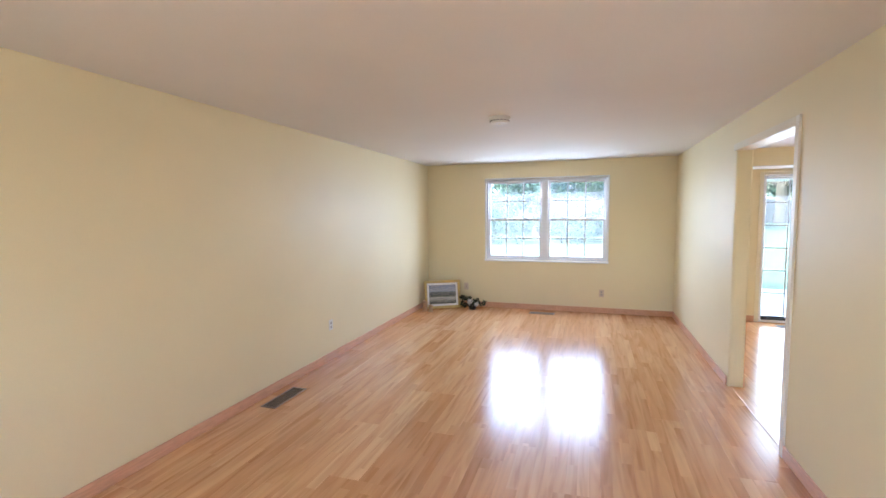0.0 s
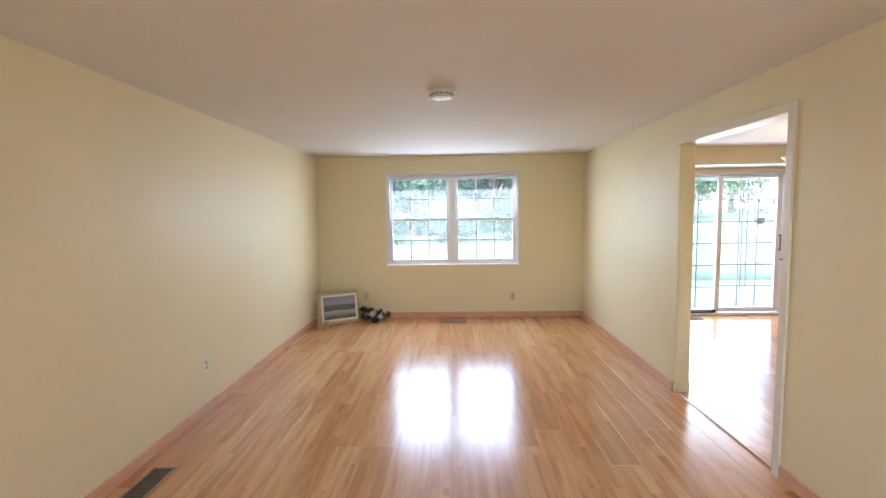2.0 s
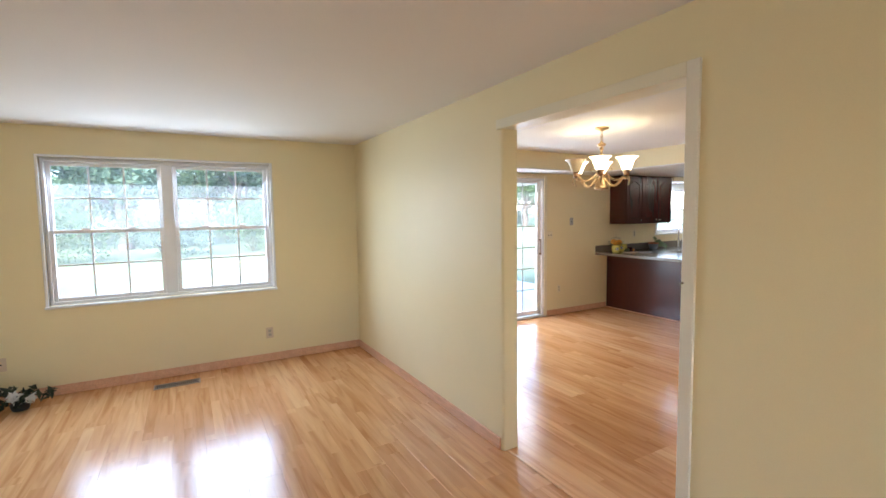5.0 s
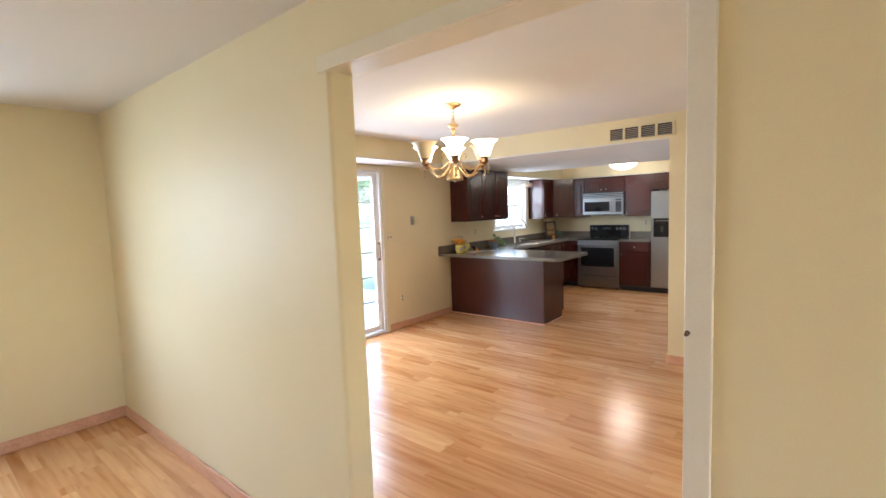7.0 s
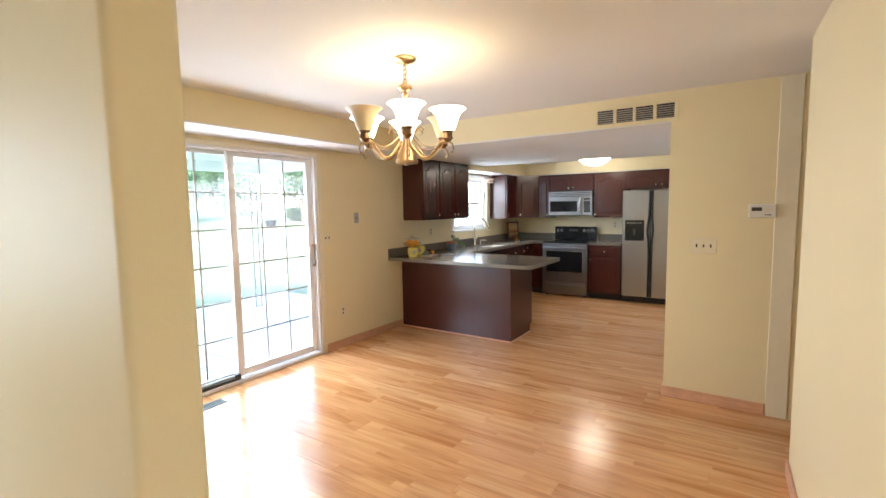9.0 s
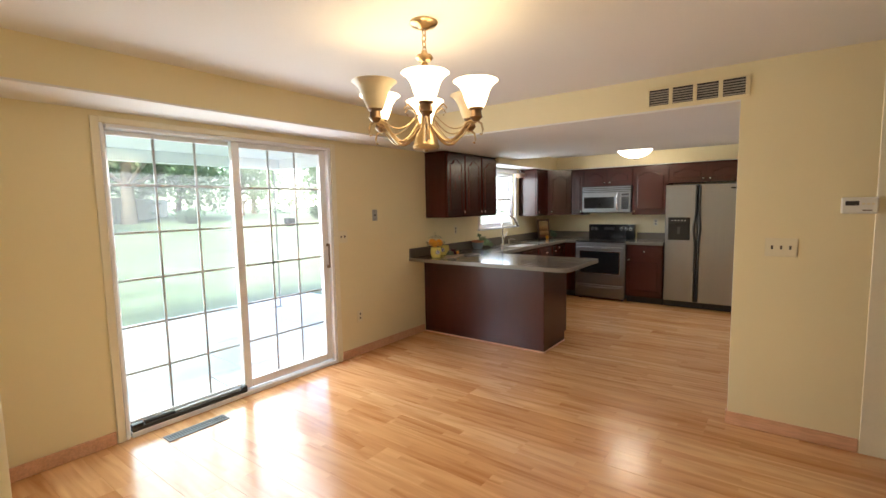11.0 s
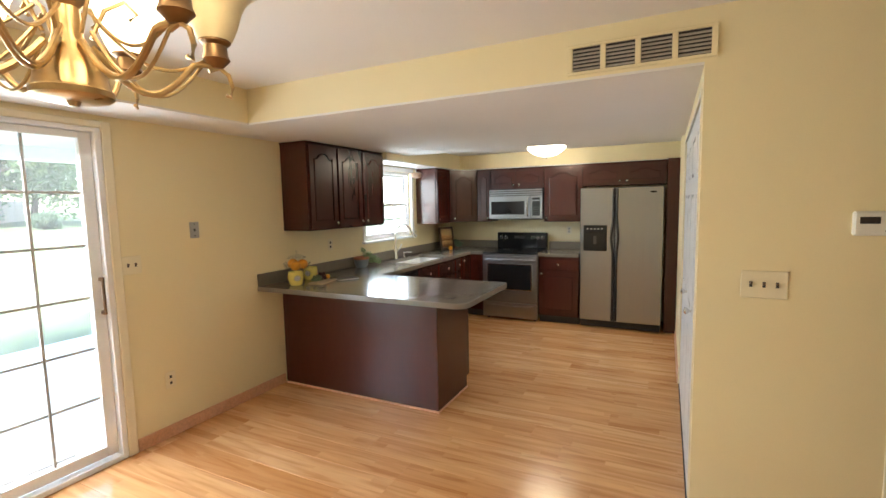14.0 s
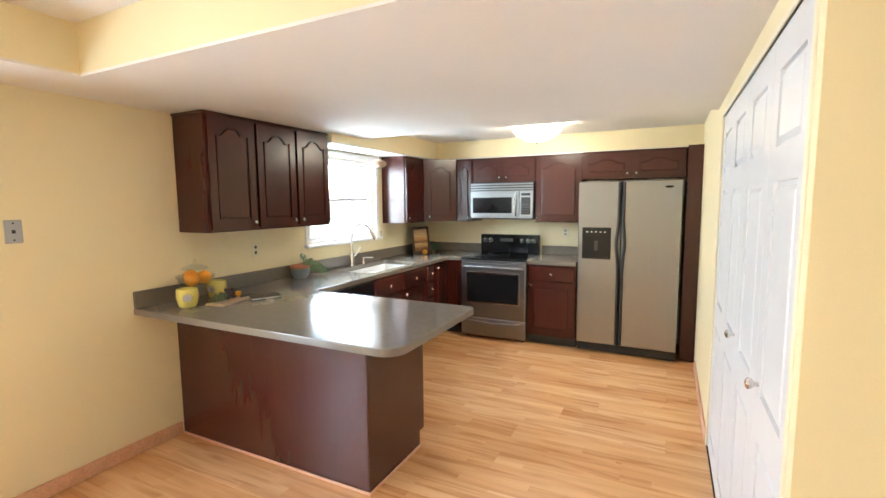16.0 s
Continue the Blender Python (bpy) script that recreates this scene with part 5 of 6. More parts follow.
def register(label, x0, x1, y0, y1, mat):
    r = thing("floor_register", label, "floor register", ((x0 + x1) / 2, (y0 + y1) / 2, 0), "floor registers")
    b = 0.014
    part("frame", boxes((x0, x1, y0, y0 + b, 0.0005, 0.007), (x0, x1, y1 - b, y1, 0.0005, 0.007), (x0, x0 + b, y0 + b, y1 - b, 0.0005, 0.007), (x1 - b, x1, y0 + b, y1 - b, 0.0005, 0.007), bevel=0.002), mat, r)
    part("well", boxes((x0 + b, x1 - b, y0 + b, y1 - b, 0.0004, 0.001)), SLOT, r)
    long_x = (x1 - x0) > (y1 - y0)
    n = 22
    for i in range(n):
        if long_x:
            a = x0 + b + (x1 - x0 - 2 * b) * (i + 0.5) / n
            part("slat", boxes((a - 0.0025, a + 0.0025, y0 + b, y1 - b, 0.001, 0.006)), mat, r)
        else:
            a = y0 + b + (y1 - y0 - 2 * b) * (i + 0.5) / n
            part("slat", boxes((x0 + b, x1 - b, a - 0.0025, a + 0.0025, 0.001, 0.006)), mat, r)
    return r


TAN = surface("taupe_painted_metal", (0.30, 0.23, 0.17), 0.4, 0.4, vary=0.1, bump=0.02)
register("brown metal floor register beside the long wall", -2.245, -2.10, 2.80, 3.235, TAN)
register("brown metal floor register below the window", -0.57, -0.19, 6.86, 6.99, TAN)
register("grey metal floor register before the sliding door", 2.74, 3.15, 6.93, 7.03, surface("grey_register", (0.16, 0.16, 0.16), 0.4, 0.6, bump=0))

hy, hz0 = OY0 + 0.001, 1.272
hk = thing("door_catch", "small dark bronze catch on the opening's casing", "catch", (XP - 0.014, hy, hz0))
part("stem", tube([(XP - 0.0145, hy, hz0), (XP - 0.021, hy, hz0), (XP - 0.026, hy, hz0 - 0.001)], 0.002, 8), BROWN, hk, smooth=True)
part("rose", lathe([(0.0, 0.0), (0.0055, 0.0), (0.005, 0.0015), (0.0, 0.002)], 14, pose(XP - 0.0142, hy, hz0, 0, -90, 0)), BROWN, hk, smooth=True)
part("tip", lathe([(0.0, -0.0025), (0.0035, -0.002), (0.0045, 0.0), (0.0035, 0.002), (0.0, 0.0025)], 12, pose(XP - 0.0265, hy, hz0 - 0.001, 0, -90, 0)), BROWN, hk, smooth=True)

# ---- living room corner ----
GOLD = surface("dull_gold_frame", (0.55, 0.42, 0.17), 0.35, 0.7, vary=0.12, scale=12, bump=0.05)
TANWOOD = surface("tan_turned_wood", (0.46, 0.31, 0.17), 0.5, vary=0.15, scale=18, bump=0.05)
MATB = surface("pale_picture_mat", (0.78, 0.78, 0.80), 0.8, bump=0)


def landscape_print(name, sky_c, far_c, near_c, patch):
    m, nt, b = material(name)
    v = coords(nt, (1, 1, 1), "Generated")
    sep = nt.nodes.new("ShaderNodeSeparateXYZ")
    nt.links.new(v, sep.inputs[0])
    n1 = add(nt, "TexNoise", Scale=5.0, Detail=5.0)
    nt.links.new(v, n1.inputs["Vector"])
    ad = nt.nodes.new("ShaderNodeMath")
    ad.operation = "MULTIPLY_ADD"
    nt.links.new(n1.outputs[0], ad.inputs[0])
    ad.inputs[1].default_value = 0.22
    nt.links.new(sep.outputs[2], ad.inputs[2])
    base = ramp(nt, ad.outputs[0], [(0.2, near_c), (0.42, patch), (0.52, near_c), (0.72, far_c), (0.78, sky_c), (1.0, tuple(c * 0.8 for c in sky_c))])
    n2 = add(nt, "TexNoise", Scale=16.0, Detail=4.0)
    nt.links.new(v, n2.inputs["Vector"])
    sp = ramp(nt, n2.outputs[0], [(0.35, (0.6, 0.6, 0.6)), (0.65, (1, 1, 1))])
    nt.links.new(mixed(nt, "MULTIPLY", 1.0, base, sp), b.inputs["Base Color"])
    b.inputs["Roughness"].default_value = 0.35
    return m


def framed(name, label, w, h, edge, mat_w, frame_mat, print_mat, m, category="framed picture"):
    f = thing(name, label, category)
    part("frame", boxes((0, edge, -0.012, 0.012, 0, h), (w - edge, w, -0.012, 0.012, 0, h), (edge, w - edge, -0.012, 0.012, 0, edge), (edge, w - edge, -0.012, 0.012, h - edge, h), bevel=0.006), frame_mat, f)
    part("mat_board", boxes((edge, w - edge, -0.002, 0.004, edge, h - edge)), MATB, f)
    part("print", boxes((edge + mat_w, w - edge - mat_w, -0.005, -0.0021, edge + mat_w, h - edge - mat_w)), print_mat, f)
    g = part("glazing", boxes((edge, w - edge, -0.009, -0.007, edge, h - edge)), GLASS, f)
    g.visible_shadow = False
    f.matrix_basis = m
    return f


framed("framed_picture", "gold-framed landscape print leaning in the corner", 0.60, 0.46, 0.042, 0.033, GOLD,
       landscape_print("blue_grey_landscape", (0.42, 0.45, 0.56), (0.15, 0.17, 0.18), (0.10, 0.11, 0.095), (0.60, 0.58, 0.53)), pose(-2.235, 6.715, 0.004, -9, 0, 30))
for x, y, hh, rr in ((-2.19, 6.585, 0.165, 0.042), (-2.09, 6.575, 0.11, 0.038)):
    cn = thing("candle_holder", "small tan wooden turned candle holder on the floor", "candle holder", (x, y, 0), "candle holders")
    part("body", lathe([(rr, 0.001), (rr, 0.01), (rr * 0.8, 0.02), (rr * 0.9, hh * 0.5), (rr * 0.8, hh - 0.015), (rr, hh - 0.01), (rr, hh), (rr * 0.6, hh), (0.0, hh - 0.006)], 18, Matrix.Translation((x, y, 0))), TANWOOD, cn, smooth=True)
DARKLEAF = leaf_material("dark_dried_leaves", (0.02, 0.03, 0.02), (0.10, 0.12, 0.08))
px0, py0 = -1.50, 6.95
pl = thing("floor_plant", "dark artificial plant with white blossoms on the floor", "plant", (px0, py0, 0))
part("pot", lathe([(0.05, 0.001), (0.06, 0.02), (0.068, 0.06), (0.06, 0.065), (0.0, 0.06)], 18, Matrix.Translation((px0, py0, 0))), BLACKP, pl, smooth=True)
tips = ((-0.17, 0.03, 0.17), (-0.07, -0.05, 0.18), (0.06, 0.04, 0.12), (0.17, -0.02, 0.11), (0.02, -0.09, 0.08), (-0.12, -0.06, 0.09))
for a, b, c in tips:
    part("stem", tube([(px0, py0, 0.06), (px0 + a * 0.5, py0 + b * 0.5, 0.06 + c * 0.5), (px0 + a, py0 + b, c)], 0.004, 6), BARK, pl)
leaves("foliage", [(px0 + a, py0 + b, c, 0.055) for a, b, c in tips] + [(px0, py0, 0.09, 0.07)], 170, 0.038, DARKLEAF, pl, 77)
leaves("blossoms", [(px0 - 0.02, py0 - 0.08, 0.13, 0.045), (px0 + 0.07, py0 - 0.04, 0.09, 0.035)], 40, 0.036, surface("white_petals", (0.75, 0.74, 0.7), 0.6, bump=0), pl, 78)

# ---- chandelier ----
CXC, CYC = 3.29, 5.17
ch = thing("chandelier", "antique brass six-arm chandelier with frosted bell shades", "chandelier", (CXC, CYC, CEIL))
cm = Matrix.Translation((CXC, CYC, 0))
part("canopy", lathe([(0.0, CEIL - 0.034), (0.02, CEIL - 0.034), (0.03, CEIL - 0.026), (0.058, CEIL - 0.018), (0.066, CEIL - 0.008), (0.066, CEIL - 0.0005), (0.0, CEIL - 0.0005)], 28, cm), BRASS, ch, smooth=True)
zc = CEIL - 0.032
k = 0
while zc > 2.235:
    a = [(0.011 * math.cos(t * math.pi / 6), 0.0, 0.017 * math.sin(t * math.pi / 6)) for t in range(13)]
    bm = tube(a, 0.0028, 6)
    bm.transform(cm @ pose(0, 0, zc - 0.017, 0, 0, 90 * (k % 2)))
    part("chain_link", bm, BRASS, ch, smooth=True)
    zc -= 0.0265
    k += 1
part("crown_rosette", lathe([(0.0, 2.19), (0.03, 2.192), (0.042, 2.205), (0.036, 2.217), (0.018, 2.222), (0.012, 2.24), (0.0, 2.243)], 22, cm), BRASS, ch, smooth=True)
part("column", lathe([(0.0, 1.768), (0.008, 1.769), (0.012, 1.778), (0.060, 1.781), (0.066, 1.786), (0.066, 1.797), (0.061, 1.803), (0.058, 1.825), (0.047, 1.85), (0.033, 1.872), (0.024, 1.90), (0.022, 1.95), (0.034, 1.965), (0.036, 1.98),
                      (0.022, 1.995), (0.014, 2.02), (0.018, 2.06), (0.03, 2.085), (0.026, 2.10), (0.012, 2.115), (0.01, 2.15), (0.02, 2.165), (0.012, 2.185), (0.0, 2.191)], 26, cm), BRASS, ch, smooth=True)
DIM = surface("unlit_frosted_shade", (0.72, 0.62, 0.44), 0.35, vary=0.08, scale=10, bump=0.02)
for i in range(6):
    a = radians(219 + 60 * i)
    m = cm @ pose(0, 0, 0, 0, 0, math.degrees(a))
    pts = []
    for j in range(15):
        f = j / 14
        pts.append((0.035 + 0.228 * f, 0, 1.885 - 0.075 * math.sin(math.pi * min(1, f * 1.25)) + 0.01 * max(0, f - 0.45)))
    arm_bm = tube(pts, 0.0068, 8)
    arm_bm.transform(m)
    arm = part("arm", arm_bm, BRASS, ch, smooth=True)
    for lift, amp in ((0.035, 0.055), (0.0, 0.095)):
        q = tube([(0.045 + 0.2 * j / 12, 0.012, 1.905 + lift * (1 - j / 12) - amp * math.sin(math.pi * j / 12)) for j in range(13)], 0.0035, 6)
        q.transform(m)
        part("scroll", q, BRASS, arm, smooth=True)
    q = tube([(0.245, 0, 1.878), (0.268, 0, 1.888), (0.288, 0, 1.875), (0.295, 0, 1.848), (0.289, 0, 1.825), (0.28, 0, 1.83)], 0.005, 7)
    q.transform(m)
    part("curl", q, BRASS, arm, smooth=True)
    q = tube([(0.036, 0, 1.90), (0.06, 0, 1.96), (0.095, 0, 1.985), (0.115, 0, 1.965), (0.10, 0, 1.95)], 0.004, 6)
    q.transform(m)
    part("upper_scroll", q, BRASS, arm, smooth=True)
    part("socket", lathe([(0.0, 1.885), (0.012, 1.886), (0.03, 1.905), (0.026, 1.915), (0.024, 1.935), (0.033, 1.942), (0.034, 1.952), (0.0, 1.952)], 18, m @ Matrix.Translation((0.262, 0, 0))), BRONZE, arm, smooth=True)
    lit = i not in (2, 5)
    shade = [(0.0350, 1.9460), (0.0433, 1.9633), (0.0515, 1.9851), (0.0587, 2.0104), (0.0711, 2.0368), (0.0886, 2.0553), (0.1020, 2.0633), (0.0989, 2.0656), (0.0845, 2.0575), (0.0670, 2.0403), (0.0546, 2.0127), (0.0474, 1.9874), (0.0391, 1.9656), (0.0309, 1.9535)]
    part("shade", lathe(shade, 28, m @ Matrix.Translation((0.262, 0, 0))), SHADE if lit else DIM, arm, "lit frosted glass bell shade" if lit else "dim frosted glass bell shade", True)
    if lit:
        bulb("chandelier_bulb", (m @ Vector((0.262, 0, 2.01))), CHAND, 0.045, WARM)

# kitchen ceiling bowl
DLX, DLY = 8.15, 5.42
dl = thing("ceiling_light", "lit alabaster bowl ceiling light with nickel finial", "ceiling light", (DLX, DLY, TRAY))
dm = Matrix.Translation((DLX, DLY, 0))
part("pan", lathe([(0.0, TRAY - 0.045), (0.13, TRAY - 0.045), (0.15, TRAY - 0.03), (0.15, TRAY - 0.0005), (0.0, TRAY - 0.0005)], 32, dm), CHROME, dl, smooth=True)
bowl_z = 2.098
part("bowl", lathe([(0.0, bowl_z), (0.06, bowl_z + 0.005), (0.12, bowl_z + 0.022), (0.17, bowl_z + 0.05), (0.205, bowl_z + 0.08), (0.222, bowl_z + 0.108), (0.217, bowl_z + 0.11), (0.198, bowl_z + 0.083), (0.16, bowl_z + 0.055), (0.11, bowl_z + 0.03), (0.0, bowl_z + 0.01)], 36, dm), DOME, dl, "lit alabaster glass bowl", True)
part("finial", lathe([(0.0, bowl_z - 0.022), (0.008, bowl_z - 0.018), (0.012, bowl_z - 0.008), (0.018, bowl_z - 0.001), (0.0, bowl_z - 0.0005)], 14, dm), CHROME, dl, smooth=True)
part("rod", tube([(DLX, DLY, bowl_z + 0.012), (DLX, DLY, TRAY - 0.046)], 0.006, 8), CHROME, dl)
bulb("kitchen_bulb", (DLX, DLY, 2.175), KITCHEN, 0.03, (1.0, 0.86, 0.66))

pd = thing("pendant_light", "small ribbed brown pendant over the sink", "pendant light", (7.86, 7.0, KDROP))
pm = Matrix.Translation((7.86, 7.0, 0))
part("canopy", lathe([(0.0, KDROP - 0.016), (0.03, KDROP - 0.014), (0.045, KDROP - 0.0005), (0.0, KDROP - 0.0005)], 18, pm), PLASTIC, pd, smooth=True)
part("rod", tube([(7.86, 7.0, KDROP - 0.015), (7.86, 7.0, 1.975)], 0.005, 8), PLASTIC, pd)
part("shade", lathe([(0.0, 1.905), (0.04, 1.906), (0.06, 1.915), (0.072, 1.925), (0.068, 1.932), (0.076, 1.939), (0.072, 1.946), (0.079, 1.953), (0.074, 1.962), (0.04, 1.976), (0.0, 1.977)], 24, pm), surface("ribbed_brown_shade", (0.34, 0.22, 0.15), 0.4, vary=0.2, scale=30), pd, smooth=True)

# ---- counter things ----
YELLOW = surface("yellow_glazed_ceramic", (0.85, 0.73, 0.20), 0.2, vary=0.06, bump=0)
BLUE = surface("dark_blue_glaze", (0.05, 0.07, 0.16), 0.25, bump=0)
ORANGE = surface("orange_peel", (0.85, 0.36, 0.03), 0.42, vary=0.08, scale=8, fine=200, bump=0.3, depth=0.002)
RUST = surface("rust_red_glaze", (0.55, 0.2, 0.08), 0.3, bump=0)


def mug(x, y, turn, label):
    g = thing("flower_cup", label, "cup", (x, y, CT1), "yellow cups")
    g.matrix_basis = Matrix.Identity(4)
    WORLD[g] = Matrix.Identity(4)
    part("cup", lathe([(0.0, 0.001), (0.036, 0.001), (0.044, 0.012), (0.05, 0.05), (0.051, 0.085), (0.048, 0.10), (0.045, 0.10), (0.047, 0.085), (0.046, 0.05), (0.04, 0.014), (0.0, 0.01)], 28), YELLOW, g, smooth=True)
    for j in range(3):
        for p in range(8):
            bm = lathe([(0.0, 0.0), (0.0075, 0.0), (0.0075, 0.0012), (0.0, 0.0012)], 10, Matrix.Diagonal((1.5, 0.7, 1, 1)))
            a = radians(j * 120)
            bm.transform(frame_axes((0.0503 * math.cos(a), 0.0503 * math.sin(a), 0.056), (-math.sin(a), math.cos(a), 0), (math.cos(a), math.sin(a), 0)) @ pose(0, 0, 0, 0, 0, p * 45) @ Matrix.Translation((0.0135, 0, 0)))
            part("petal", bm, BLUE if j == 0 else RUST, g)
            if j == 0:
                inner = lathe([(0.0, 0.0012), (0.005, 0.0012), (0.005, 0.0019), (0.0, 0.0019)], 10, Matrix.Diagonal((1.5, 0.7, 1, 1)))
                inner.transform(frame_axes((0.0503, 0, 0.056), (0, 1, 0), (1, 0, 0)) @ pose(0, 0, 0, 0, 0, p * 45) @ Matrix.Translation((0.0135, 0, 0)))
                part("petal", inner, PLASTIC, g)
    g.matrix_basis = pose(x, y, CT1, 0, 0, turn) @ Matrix.Diagonal((1.22, 1.22, 1.15, 1))
    return g


mug(5.655, 6.945, 236, "yellow ceramic cup painted with a blue flower")
mug(5.93, 7.035, 200, "yellow ceramic cup beside the fruit bowl")
CLEAR = glass("clear_glassware", (0.965, 0.97, 0.96), 1.5)
fb = thing("fruit_bowl", "footed glass bowl of oranges with a raised glass lid", "fruit bowl", (5.79, 7.075, CT1))
bx, by = 5.80, 7.065
bmx = Matrix.Translation((bx, by, CT1)) @ Matrix.Diagonal((0.98, 0.98, 1.08, 1))
for nm, prof in (("bowl", [(0.0, 0.001), (0.05, 0.001), (0.05, 0.006), (0.014, 0.012), (0.012, 0.06), (0.03, 0.068), (0.08, 0.085), (0.108, 0.125), (0.120, 0.158), (0.117, 0.158), (0.077, 0.09), (0.0, 0.073)]),
                 ("lid", [(0.083, 0.196), (0.079, 0.202), (0.045, 0.218), (0.012, 0.226), (0.007, 0.232), (0.013, 0.244), (0.009, 0.256), (0.0, 0.26)])):
    o = part(nm, lathe(prof, 28, bmx), CLEAR, fb, smooth=True)
    o.visible_shadow = False
for i, (a, b) in enumerate(((-0.046, -0.026), (0.046, -0.022), (0.0, 0.046))):
    og = thing("orange", "ripe orange lying in the glass bowl", "orange", (bx + a, by + b, CT1 + 0.1), "oranges")
    part("fruit", lathe([(0.046 * math.sin(math.pi * k / 12), -0.043 * math.cos(math.pi * k / 12)) for k in range(13)], 18, Matrix.Translation((bx + a, by + b, CT1 + 0.146 + 0.006 * i))), ORANGE, og, smooth=True)
    part("stalk", lathe([(0.0, 0.0), (0.004, 0.0), (0.003, 0.004), (0.0, 0.004)], 8, Matrix.Translation((bx + a, by + b, CT1 + 0.188 + 0.006 * i))), BARK, og)
BOARDW = wood("pale_board_wood", (0.50, 0.36, 0.22), (0.66, 0.50, 0.33), 0.5, "x", 10)
cb = thing("cutting_board", "pale wooden cutting board on the worktop", "cutting board", (5.86, 6.81, CT1))
q = slab([(-0.11, -0.06), (0.10, -0.06), (0.11, -0.05), (0.11, 0.05), (0.10, 0.06), (-0.11, 0.06)], 0.001, 0.015, 0.003)
q.transform(pose(5.86, 6.825, CT1, 0, 0, 12) @ Matrix.Diagonal((1.25, 1.1, 1, 1)))
part("board", q, BOARDW, cb)
q = tube([(0.09, 0.0, 0.02), (0.17, 0.0, 0.022)], 0.009, 8)
q.transform(pose(5.85, 6.83, CT1, 0, 0, -8))
part("knife_handle", q, BARK, cb)
gr = thing("grape_bunch", "bunch of dark and green grapes on the board", "grapes", (5.83, 6.84, CT1 + 0.016))
rng = random.Random(5)
GRAPE, GRAPE2 = surface("green_grape", (0.12, 0.15, 0.06), 0.3, bump=0), surface("dark_red_grape", (0.06, 0.012, 0.02), 0.25, bump=0)
for i in range(60):
    d = rng.random()
    gx, gy = 5.79 + 0.13 * d + rng.uniform(-0.02, 0.02), 6.865 + rng.uniform(-0.03, 0.03)
    gz = CT1 + 0.027 + (0.016 if i % 3 == 0 else 0) + (0.026 if i % 7 == 0 else 0)
    part("grape", lathe([(0.012 * math.sin(math.pi * k / 6), -0.012 * math.cos(math.pi * k / 6)) for k in range(7)], 9, Matrix.Translation((gx, gy, gz))), GRAPE2 if d > 0.6 else GRAPE, gr, smooth=True)
oc = thing("orange_half", "cut orange piece on the board", "orange", (5.95, 6.86, CT1 + 0.016))
part("fruit", lathe([(0.0, 0.0), (0.018, 0.002), (0.024, 0.014), (0.025, 0.034), (0.022, 0.036), (0.0, 0.035)], 16, Matrix.Translation((5.945, 6.855, CT1 + 0.016))), ORANGE, oc, smooth=True)
bk = thing("book", "closed dark grey magazine on the worktop", "book", (6.03, 6.72, CT1))
for nm, z0, z1, mt, inset in (("cover", 0.001, 0.003, BLACKP, 0), ("pages", 0.003, 0.013, MATB, 0.003), ("cover", 0.013, 0.015, DARKWOOD, 0)):
    q = boxes((-0.095 + inset, 0.095 - inset, -0.06 + inset, 0.06 - inset, z0, z1))
    q.transform(pose(6.05, 6.72, CT1, 0, 0, -28))
    part(nm, q, mt, bk)
pt = thing("herb_pot", "grey-blue pot with terracotta rim and trailing plant", "potted plant", (6.77, 7.085, CT1))
ptm = Matrix.Translation((6.77, 7.085, CT1)) @ Matrix.Diagonal((1.3, 1.3, 1.2, 1))
part("pot", lathe([(0.0, 0.001), (0.04, 0.001), (0.052, 0.02), (0.06, 0.06), (0.06, 0.075), (0.0, 0.075)], 22, ptm), surface("grey_blue_glaze", (0.20, 0.25, 0.29), 0.35, vary=0.12, scale=20), pt, smooth=True)
part("rim", lathe([(0.061, 0.072), (0.064, 0.076), (0.064, 0.09), (0.058, 0.092), (0.055, 0.08), (0.0, 0.078)], 22, ptm), surface("terracotta", (0.50, 0.18, 0.09), 0.6, vary=0.1), pt, "terracotta rim", True)
leaves("trailing_leaves", [(6.85, 7.05, CT1 + 0.12, 0.06), (6.91, 7.03, CT1 + 0.075, 0.06), (6.97, 7.01, CT1 + 0.045, 0.04), (6.81, 7.09, CT1 + 0.18, 0.03)], 260, 0.018, HERB, pt, 90)
for i in range(4):
    part("stem", tube([(6.79, 7.08, CT1 + 0.095), (6.85 + 0.02 * i, 7.05, CT1 + 0.12 - 0.01 * i), (6.90 + 0.02 * i, 7.03, CT1 + 0.06 - 0.012 * i)], 0.002, 5), HERB, pt)
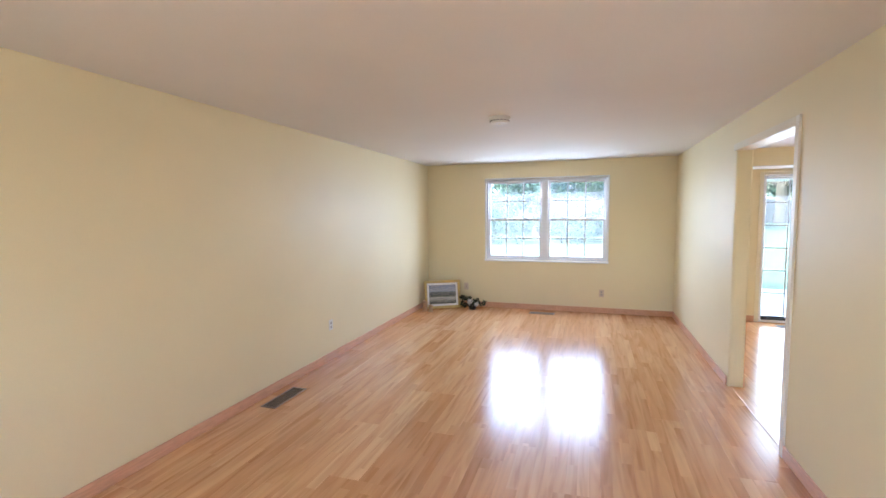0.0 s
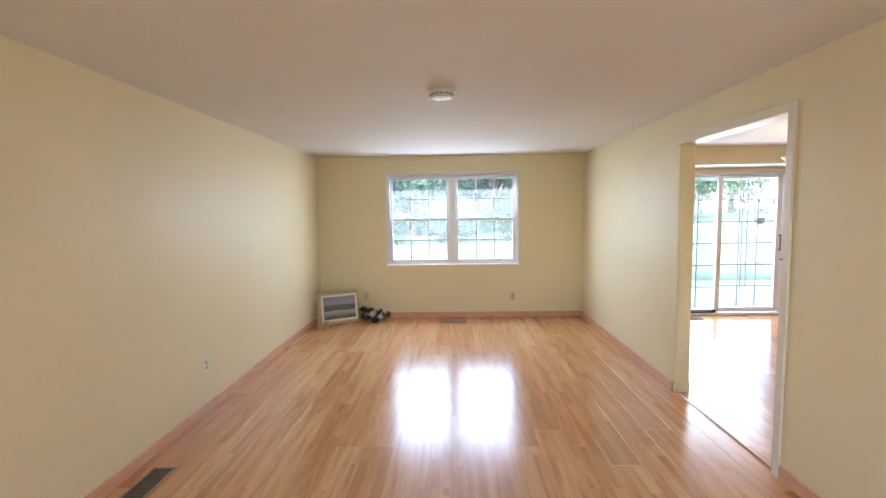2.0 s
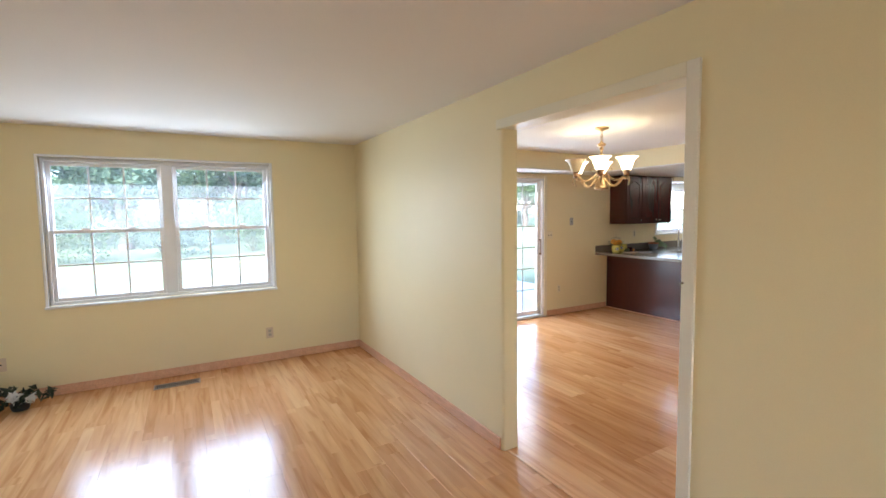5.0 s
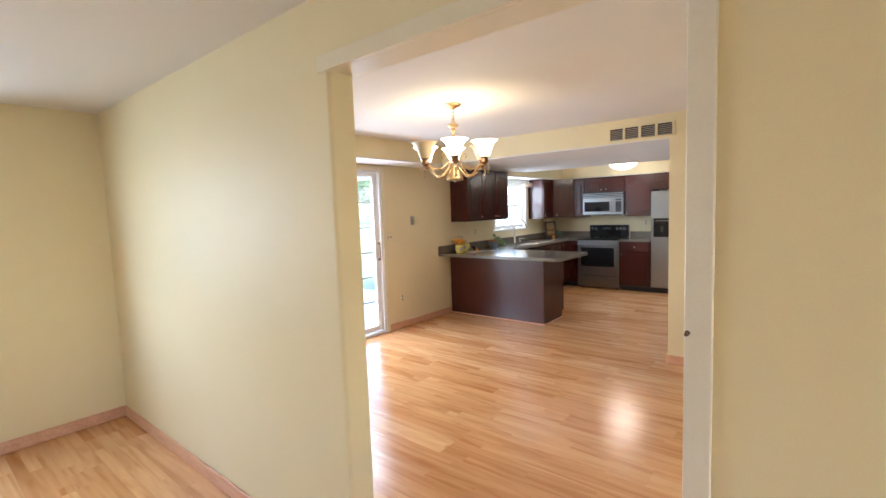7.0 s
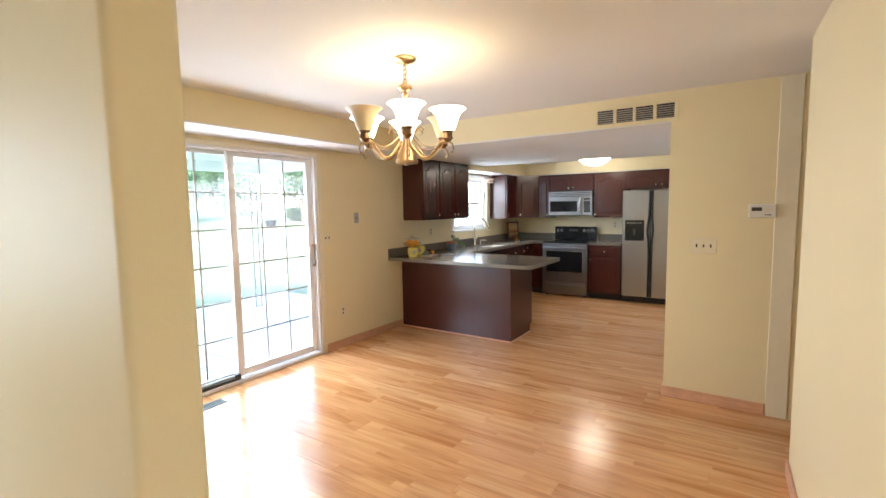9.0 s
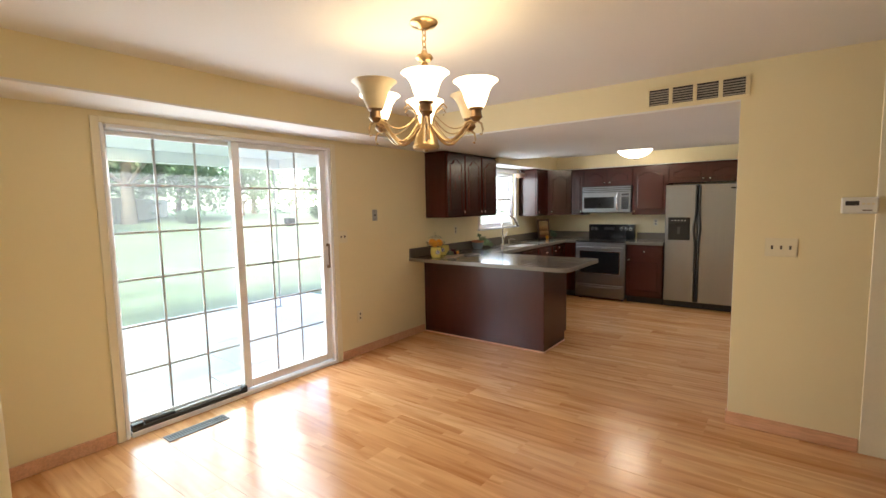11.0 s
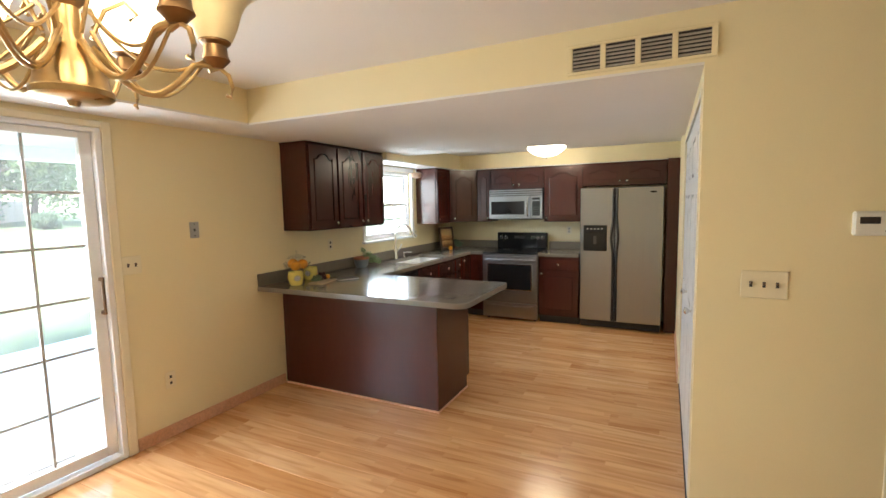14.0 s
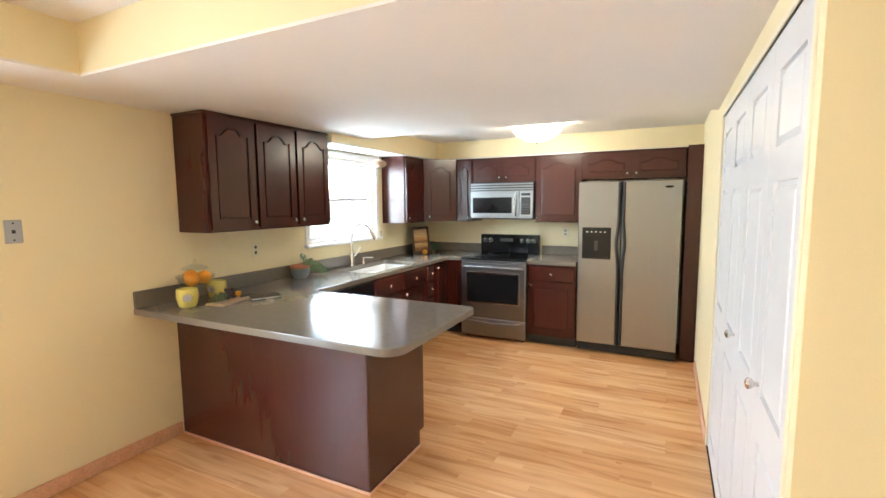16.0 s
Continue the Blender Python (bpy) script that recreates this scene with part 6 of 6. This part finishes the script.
framed("counter_picture", "small dark-framed ochre picture standing on the worktop", 0.27, 0.33, 0.032, 0.001, DARKWOOD,
       landscape_print("ochre_still_life", (0.72, 0.50, 0.26), (0.62, 0.34, 0.14), (0.22, 0.08, 0.03), (0.72, 0.46, 0.22)), pose(8.63, 7.05, CT1 + 0.001, -8, 0, -22))
sp = thing("sprig_plant", "small grey-green plant beside the picture", "potted plant", (9.0, 6.98, CT1))
part("pot", lathe([(0.0, 0.001), (0.03, 0.001), (0.038, 0.04), (0.034, 0.04), (0.0, 0.035)], 16, Matrix.Translation((8.99, 6.98, CT1))), BROWN, sp, smooth=True)
leaves("foliage", [(8.99, 6.98, CT1 + 0.08, 0.055), (8.95, 6.96, CT1 + 0.06, 0.04), (9.04, 6.95, CT1 + 0.05, 0.04)], 130, 0.034, NEEDLE, sp, 91)
so = thing("small_fruit", "small orange fruit before the picture", "orange", (8.68, 6.92, CT1))
part("fruit", lathe([(0.03 * math.sin(math.pi * k / 10), 0.031 - 0.03 * math.cos(math.pi * k / 10)) for k in range(11)], 14, Matrix.Translation((8.68, 6.92, CT1))), ORANGE, so, smooth=True)

# ---- floor, plank by plank ----
slabf = setting("floor", boxes((XL - T, XE + T, YB - T, YN + T, -0.19, -0.009)), SLOT, "glossy honey-coloured laminate plank floor", "floor")
PW, PL = 0.195, 1.38
shared = {}


def plank(x0, x1, y0, y1):
    key = (round(x1 - x0, 3), round(y1 - y0, 3))
    if key not in shared:
        w, l = key[0] / 2 - 0.0002, key[1] / 2 - 0.0002
        shared[key] = mesh_of("plank", boxes((-w, w, -l, l, -0.004, 0.0045), bevel=0.0006), FLOOR)
    ob = new("plank", shared[key])
    ob.parent = slabf
    ob.matrix_basis = pose((x0 + x1) / 2, (y0 + y1) / 2, -0.0045)


rng = random.Random(11)
col = 0
x = XL
while x < XE - 0.001:
    x1 = min(x + PW, XE)
    xm = (x + x1) / 2
    lo = YB if xm < XP2 else (YS if xm < 4.2 else (1.6 if xm < XH else YC))
    y = lo - rng.choice((0.0, 0.23, 0.46, 0.69, 0.92, 1.15))
    while y < YN + 0.1:
        a, b = max(y, lo), min(y + PL, YN + 0.1)
        if b - a > 0.02:
            plank(x, x1, a, b)
        y += PL
    x = x1
    col += 1
